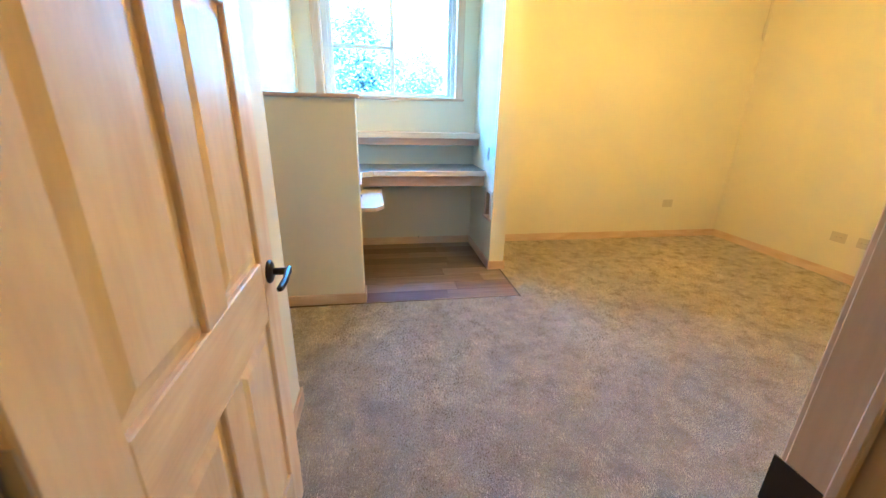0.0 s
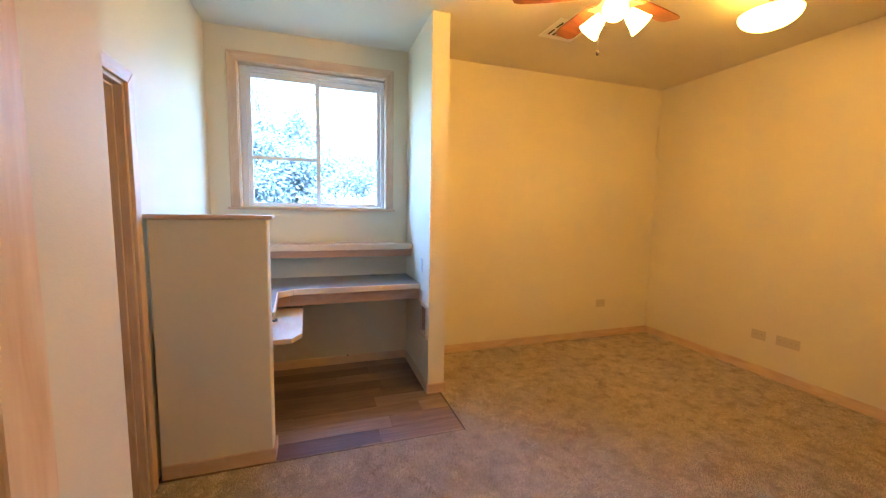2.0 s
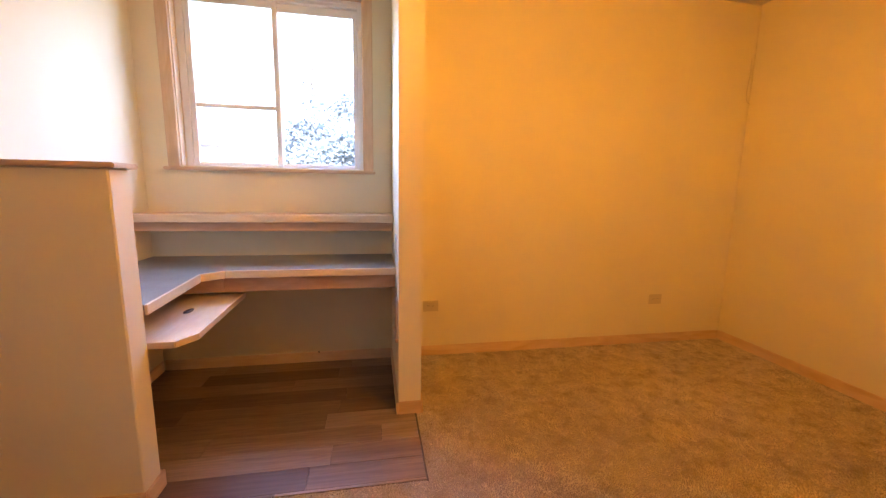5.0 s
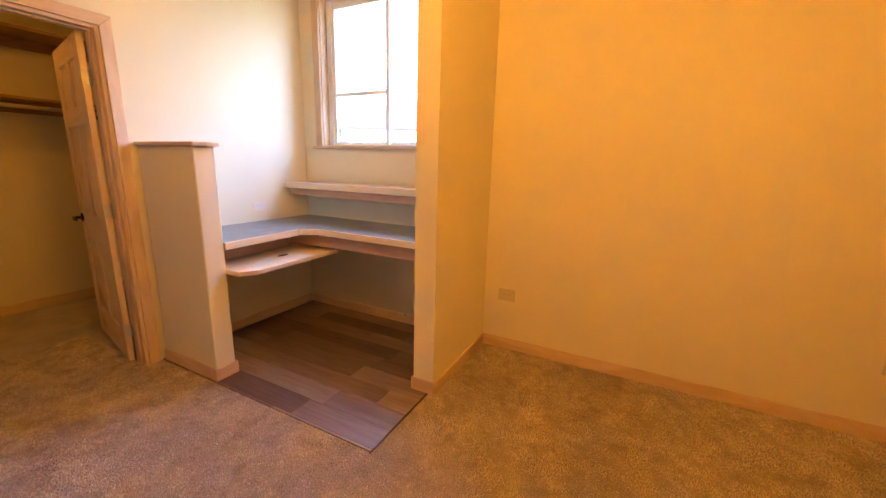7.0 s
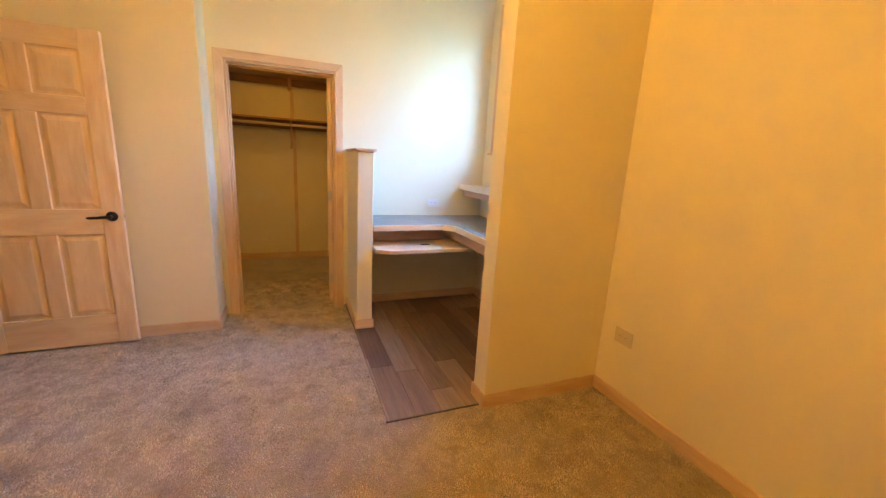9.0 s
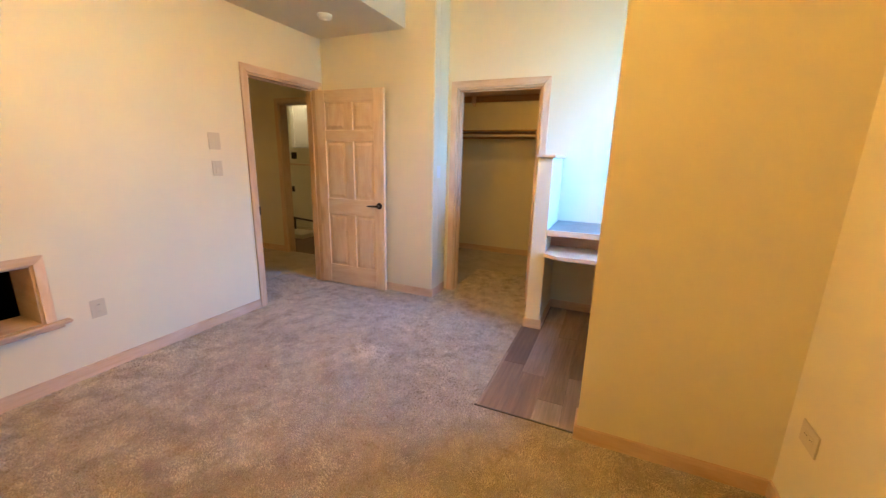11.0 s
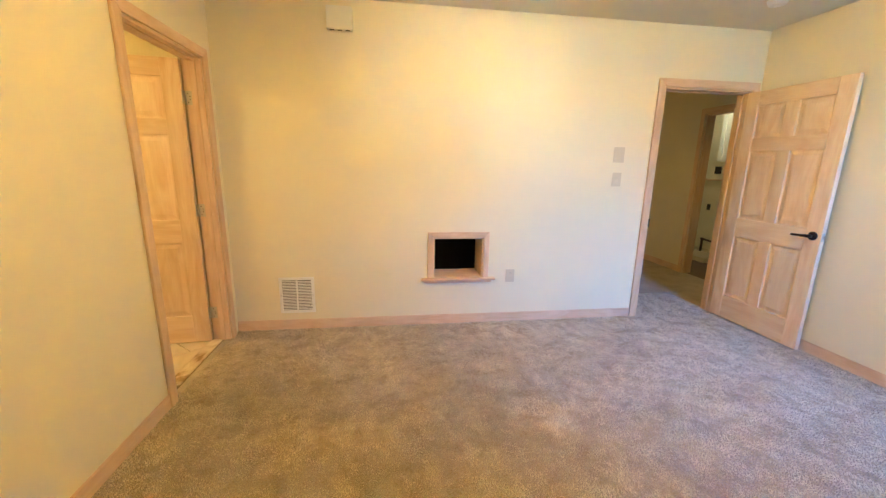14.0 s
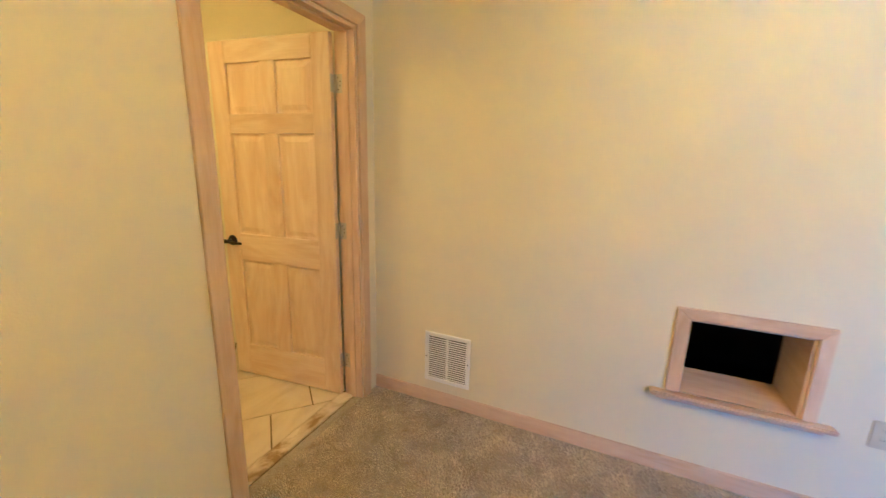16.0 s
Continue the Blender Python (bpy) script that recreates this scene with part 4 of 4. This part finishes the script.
bm = B(0, 0, 0, 0.62, 0.85, 0.02)
box(bm, 0, 0, 0.02, 0.62, 0.02, 0.07)
box(bm, 0, 0.83, 0.02, 0.62, 0.85, 0.07)
box(bm, 0, 0.02, 0.02, 0.02, 0.83, 0.07)
box(bm, 0.60, 0.02, 0.02, 0.62, 0.83, 0.07)
part("pan", bm, PLATE, r)
part("hose", rod(bmesh.new(), (0.04, 0.10, 0.235), (0.06, 0.70, 0.205), 0.017), RUBBER, r, "black rubber hose")
part("hose", rod(bmesh.new(), (0.06, 0.68, 0.02), (0.06, 0.68, 0.22), 0.02), RUBBER, r, "black rubber hose")
part("hose", rod(bmesh.new(), (0.04, 0.13, 0.02), (0.04, 0.13, 0.25), 0.02), RUBBER, r, "black rubber hose")
# true source unknown; this out-of-view globe is added to brighten walls and cabinet
r = root("ceiling_light", pose(-1.15, -1.9, 2.5), "unseen globe light added to brighten the laundry room", "ceiling light")
part("globe", lathe(bmesh.new(), [(0, -0.12), (0.06, -0.105), (0.085, -0.06), (0.07, -0.015), (0.05, -0.005), (0, -0.005)]), glow("laundry_fill_glass", (1.0, 0.66, 0.32), LAMP * 0.5), r)

# no hall fixture is known; this lamp is added for dim warm light
r = root("ceiling_light", pose(1.3, -2.4, 2.5), "unseen bowl light added to warm the dim hall", "ceiling light")
part("bowl", lathe(bmesh.new(), [(0, -0.09), (0.06, -0.08), (0.10, -0.045), (0.11, -0.005), (0, -0.004)]), glow("hall_fill_glass", WARM, LAMP * 0.35), r)

# ---- bathroom ----
r = root("ceiling_light", pose(6.0, 1.2, 2.45), "lit frosted bowl ceiling light in the bathroom", "ceiling light")
part("bowl", lathe(bmesh.new(), [(0, -0.10), (0.08, -0.09), (0.13, -0.05), (0.14, -0.005), (0, -0.004)]), BATHGLASS, r)
part("pan", lathe(bmesh.new(), [(0, -0.0035), (0.15, -0.0035), (0.15, -0.0005), (0, -0.0005)]), CHROME, r)

# ---- outdoors ----
bm = bmesh.new()
box(bm, -400, N + 0.2, -0.7, 400, 800, -0.6)
GRASS = paint("winter_grass", (0.12, 0.13, 0.07), 0.95, 0.2)
thing("ground", bm, GRASS, "open ground outside reaching the horizon", "ground", "structure")


def leaf_material(name, a, b):
    m, n, l, p = mat(name, a, 0.6)
    g = n.new("ShaderNodeNewGeometry")
    l.new(ramp(n, l, g.outputs["Random Per Island"], [(0, a), (1, b)]), p.inputs["Base Color"])
    return m


# the blue cast of hazy daylight is mixed into these leaf colours
LEAF = leaf_material("haze_tinted_leaves", (0.050, 0.085, 0.105), (0.085, 0.125, 0.150))
BARK = mat("grey_bark", (0.10, 0.085, 0.07), 0.9)[0]


def tree(x, y, h, spread, leaves, rnd, base=0.15, size=1.0):
    """A tapered trunk with limbs and loose clumps of leaves."""
    r = root("tree", pose(x, y, -0.6), "thin bushy garden tree outside the window", "tree", "", "garden trees")
    bm = bmesh.new()
    tips = []

    def limb(p, d, ln, rad, lvl):
        q = p + d * ln
        m = Matrix.Translation(p) @ d.to_track_quat("Z", "Y").to_matrix().to_4x4()
        lathe(bm, [(rad, 0), (rad * 0.6, ln)], 7, m)
        tips.append((p + d * ln * 0.6, lvl))
        tips.append((q, lvl))
        if lvl < 3:
            for _ in range(4 if lvl else 7):
                e = (d + Vector((rnd.gauss(0, 0.55), rnd.gauss(0, 0.55), rnd.uniform(0.0, 0.5)))).normalized()
                limb(p + d * ln * rnd.uniform(base + 0.15, 1.0), e, ln * rnd.uniform(0.38, 0.6), rad * 0.5, lvl + 1)
    limb(Vector((0, 0, 0)), Vector((rnd.uniform(-.1, .1), 0, 1)).normalized(), h * 0.6, h * 0.015, 0)
    part("trunk", bm, BARK, r)
    vs, fs = [], []
    tp = [t for t, v in tips if v >= 1]
    for _ in range(leaves):
        c = rnd.choice(tp) + Vector((rnd.gauss(0, spread), rnd.gauss(0, spread), rnd.gauss(0, spread)))
        u = Vector((rnd.gauss(0, 1), rnd.gauss(0, 1), rnd.gauss(0, 1))).normalized()
        v = u.orthogonal().normalized()
        s = rnd.uniform(0.06, 0.13) * size
        i = len(vs)
        vs += [tuple(c - u * s), tuple(c + v * s * 0.45), tuple(c + u * s), tuple(c - v * s * 0.45)]
        fs.append((i, i + 1, i + 2, i + 3))
    me = bpy.data.meshes.new("crown")
    me.from_pydata(vs, [], fs)
    me.materials.append(LEAF)
    o = tagged(new("crown", me), kind="stuff")
    o.parent = r


rnd = random.Random(4)
for x, y, h in ((-3.6, 30.5, 7.2), (-2.2, 29.0, 6.4), (-0.9, 30.8, 7.4), (0.2, 29.5, 6.6), (-1.5, 32.0, 8.4)):
    tree(x, y, h, 0.46, 11000, rnd, 0.0, 1.4)
tree(3.4, 46.0, 9.5, 0.8, 7000, rnd, 0.1, 1.7)
tree(6.2, 48.0, 8.8, 0.8, 6000, rnd, 0.1, 1.7)
tree(-3.6, 42.0, 15.0, 0.5, 2200, rnd, 0.4, 1.4)

for x, y, h in ((-18.6, 30.0, 5.6), (-21.5, 31.0, 5.2), (-24.5, 30.5, 5.8)):
    tree(x, y, h, 0.5, 6000, rnd, 0.0, 1.5)

r = root("house", pose(-15.5, 31.0, -0.6, 0, 0, 26), "distant white house with a dark grey roof", "house")
SIDING = paint("white_siding", (0.78, 0.78, 0.76))
ROOF = paint("grey_roofing", (0.022, 0.026, 0.034), 0.9, 0.15)
part("wall", B(-5.0, -3.5, 0.0, 5.0, 3.5, 4.5, 0.01), SIDING, r)
part("roof", prism(bmesh.new(), [(-4.1, 4.45), (0.0, 6.6), (4.1, 4.45), (4.1, 4.62), (0.0, 6.8), (-4.1, 4.62)], "x", -5.5, 5.5), ROOF, r)
for x in (-3.0, 0.0, 3.0):
    part("window", B(x - 0.5, -3.53, 2.2, x + 0.5, -3.495, 3.5), SLOT, r)

# ---- floor pieces ----
rnd = random.Random(11)
vx1, vy0 = 1.80, 2.335
pl = root("vinyl_floor", pose(0, 0, 0), "grey-brown wood-look vinyl planks in the desk nook", "floor", "structure")
part("underlay", B(0.0, vy0, -0.010, vx1, N, -0.0035), SLOT, pl)
pw = 0.152
row, y = 0, N
while y > vy0 + 0.01:
    y0 = max(y - pw, vy0)
    x = -rnd.uniform(0.1, 0.9)
    while x < vx1:
        x1 = min(x + 0.92, vx1)
        a = max(x, 0.003)
        if x1 - a > 0.03:
            part("plank", B(a + 0.0006, y0 + 0.0006, -0.004, x1 - 0.0006, y - 0.0006, 0.003, 0.0009), PLANK, pl)
        x += 0.92
    y, row = y0, row + 1
thing("floor_edge_strip", B(vx1 + 0.0005, vy0 - 0.01, -0.004, vx1 + 0.009, py0 - 0.014, 0.006, 0.002), EDGE, "grey-brown edge strip between vinyl and carpet", "trim", "structure")

bt = root("tile_floor", pose(0, 0, 0), "cream floor tiles laid diagonally in running bond in the bathroom", "floor", "structure")
part("grout_bed", B(E + 0.06, 0.0, -0.05, 6.9, 2.2, -0.003), GROUT, bt)
ts, ta = 0.46, radians(49)
cu, su = math.cos(ta), math.sin(ta)
for i in range(-5, 9):
    for j in range(-6, 6):
        # rows run across the room at an angle, every other one shifted by half a tile
        u0 = 3.818 + (i - (0.5 if j % 2 else 0.0)) * ts
        v0 = -3.59 + j * ts
        g = 0.004
        poly = []
        for u, v in ((u0 + g, v0 + g), (u0 + ts - g, v0 + g), (u0 + ts - g, v0 + ts - g), (u0 + g, v0 + ts - g)):
            poly.append((u * cu - v * su, u * su + v * cu))

        def clip(ps, ax, lim, keep):
            out = []
            for p, s in zip(ps, ps[1:] + ps[:1]):
                ip, iss = (p[ax] - lim) * keep >= 0, (s[ax] - lim) * keep >= 0
                if ip:
                    out.append(p)
                if ip != iss:
                    f2 = (lim - p[ax]) / (s[ax] - p[ax])
                    out.append((p[0] + (s[0] - p[0]) * f2, p[1] + (s[1] - p[1]) * f2))
            return out
        for ax, lim, keep in ((0, E + 0.145, 1), (0, 6.89, -1), (1, 0.005, 1), (1, 2.195, -1)):
            poly = clip(poly, ax, lim, keep) if len(poly) > 2 else []
        area = abs(sum(p[0] * s[1] - p[1] * s[0] for p, s in zip(poly, poly[1:] + poly[:1]))) / 2 if len(poly) > 2 else 0
        if area > 0.002:
            part("tile", prism(bmesh.new(), poly, "z", -0.003, 0.004), TILE, bt)
part("threshold", B(E + 0.056, by0 + 0.014, -0.004, E + 0.142, by1 - 0.014, 0.007, 0.003), MARBLE, bt, "polished veined threshold strip")


# ---- carpet pile ----
def patches(x, y, cell, seed):
    """Smooth random field over the plan."""
    g = np.random.default_rng(seed).uniform(-1, 1, (160, 160))
    u, v = (x + 4) / cell, (y + 4) / cell
    i, j = u.astype(int) % 158, v.astype(int) % 158
    a, b = u % 1, v % 1
    a, b = a * a * (3 - 2 * a), b * b * (3 - 2 * b)
    return (g[i, j] * (1 - a) + g[i + 1, j] * a) * (1 - b) + (g[i, j + 1] * (1 - a) + g[i + 1, j + 1] * a) * b


def pile(name, areas, step):
    gen = np.random.default_rng(3)
    px, py = [], []
    for x0, y0, x1, y1 in areas:
        gx, gy = np.meshgrid(np.arange(x0, x1, step), np.arange(y0, y1, step))
        px.append((gx + gen.uniform(0, step, gx.shape)).ravel())
        py.append((gy + gen.uniform(0, step, gx.shape)).ravel())
    x, y = np.concatenate(px), np.concatenate(py)
    n = len(x)
    lean = patches(x, y, 0.10, 1) + 0.8 * patches(x, y, 0.045, 2) + 0.5 * patches(x, y, 0.4, 5)
    way = 2.2 + 1.6 * patches(x, y, 0.3, 7) + gen.normal(0, 0.5, n)
    k = 0.0085 * np.clip(lean, -1.2, 1.2)
    turn = gen.uniform(0, math.pi, n)
    w = gen.uniform(0.0025, 0.0042, n)
    h = gen.uniform(0.006, 0.010, n)
    v = np.zeros((n, 3, 3), np.float32)
    for c, s in ((0, -1), (1, 1)):
        v[:, c] = np.stack([x + s * w * np.cos(turn), y + s * w * np.sin(turn), np.full(n, -0.005)], 1)
    v[:, 2] = np.stack([x + k * np.cos(way) + gen.normal(0, 0.002, n), y + k * np.sin(way) + gen.normal(0, 0.002, n), h - 0.004], 1)
    me = bpy.data.meshes.new(name)
    me.vertices.add(3 * n)
    me.vertices.foreach_set("co", v.ravel())
    me.loops.add(3 * n)
    me.loops.foreach_set("vertex_index", np.arange(3 * n, dtype=np.int32))
    me.polygons.add(n)
    me.polygons.foreach_set("loop_start", np.arange(0, 3 * n, 3, dtype=np.int32))
    me.update(calc_edges=True)
    me.materials.append(PILE)
    return tagged(new(name, me), "short grey-beige carpet pile with trodden patches", "carpet pile", kind="stuff")


def pile_material():
    m, n, l, b = mat("carpet_yarn", (0.35, 0.30, 0.26), 0.9, spec=0.15)
    g = n.new("ShaderNodeNewGeometry")
    co = n.new("ShaderNodeTexCoord").outputs["Object"]
    yarn = ramp(n, l, g.outputs["Random Per Island"], [(0.0, (0.58, 0.50, 0.385)), (0.5, (0.73, 0.64, 0.51)), (1.0, (0.86, 0.765, 0.63))])
    spots = ramp(n, l, noise_tex(n, l, co, 11, 5, 0.65), [(0.37, (0.78, 0.76, 0.73)), (0.53, (1.0, 1.0, 1.0))])
    trodden = ramp(n, l, noise_tex(n, l, co, 7.5, 7, 0.74, (1, 1, 1), 0.25), [(0.41, (0.70, 0.67, 0.64)), (0.455, (0.87, 0.86, 0.85)), (0.52, (1.0, 1.0, 1.0))])
    spots = mixed(n, l, spots, trodden, 1.0, "MULTIPLY")
    l.new(mixed(n, l, yarn, spots, 1.0, "MULTIPLY"), b.inputs["Base Color"])
    return m


PILE = pile_material()
pile("carpet_pile", [(SJ, 0.0, E, vy0), (0.0, 1.34, SJ, 2.31), (vx1 + 0.012, vy0, E, N), (-0.9, 1.42, 0.0, 2.24), (ex0, -0.6, ex1, 0.0)], 0.0062)
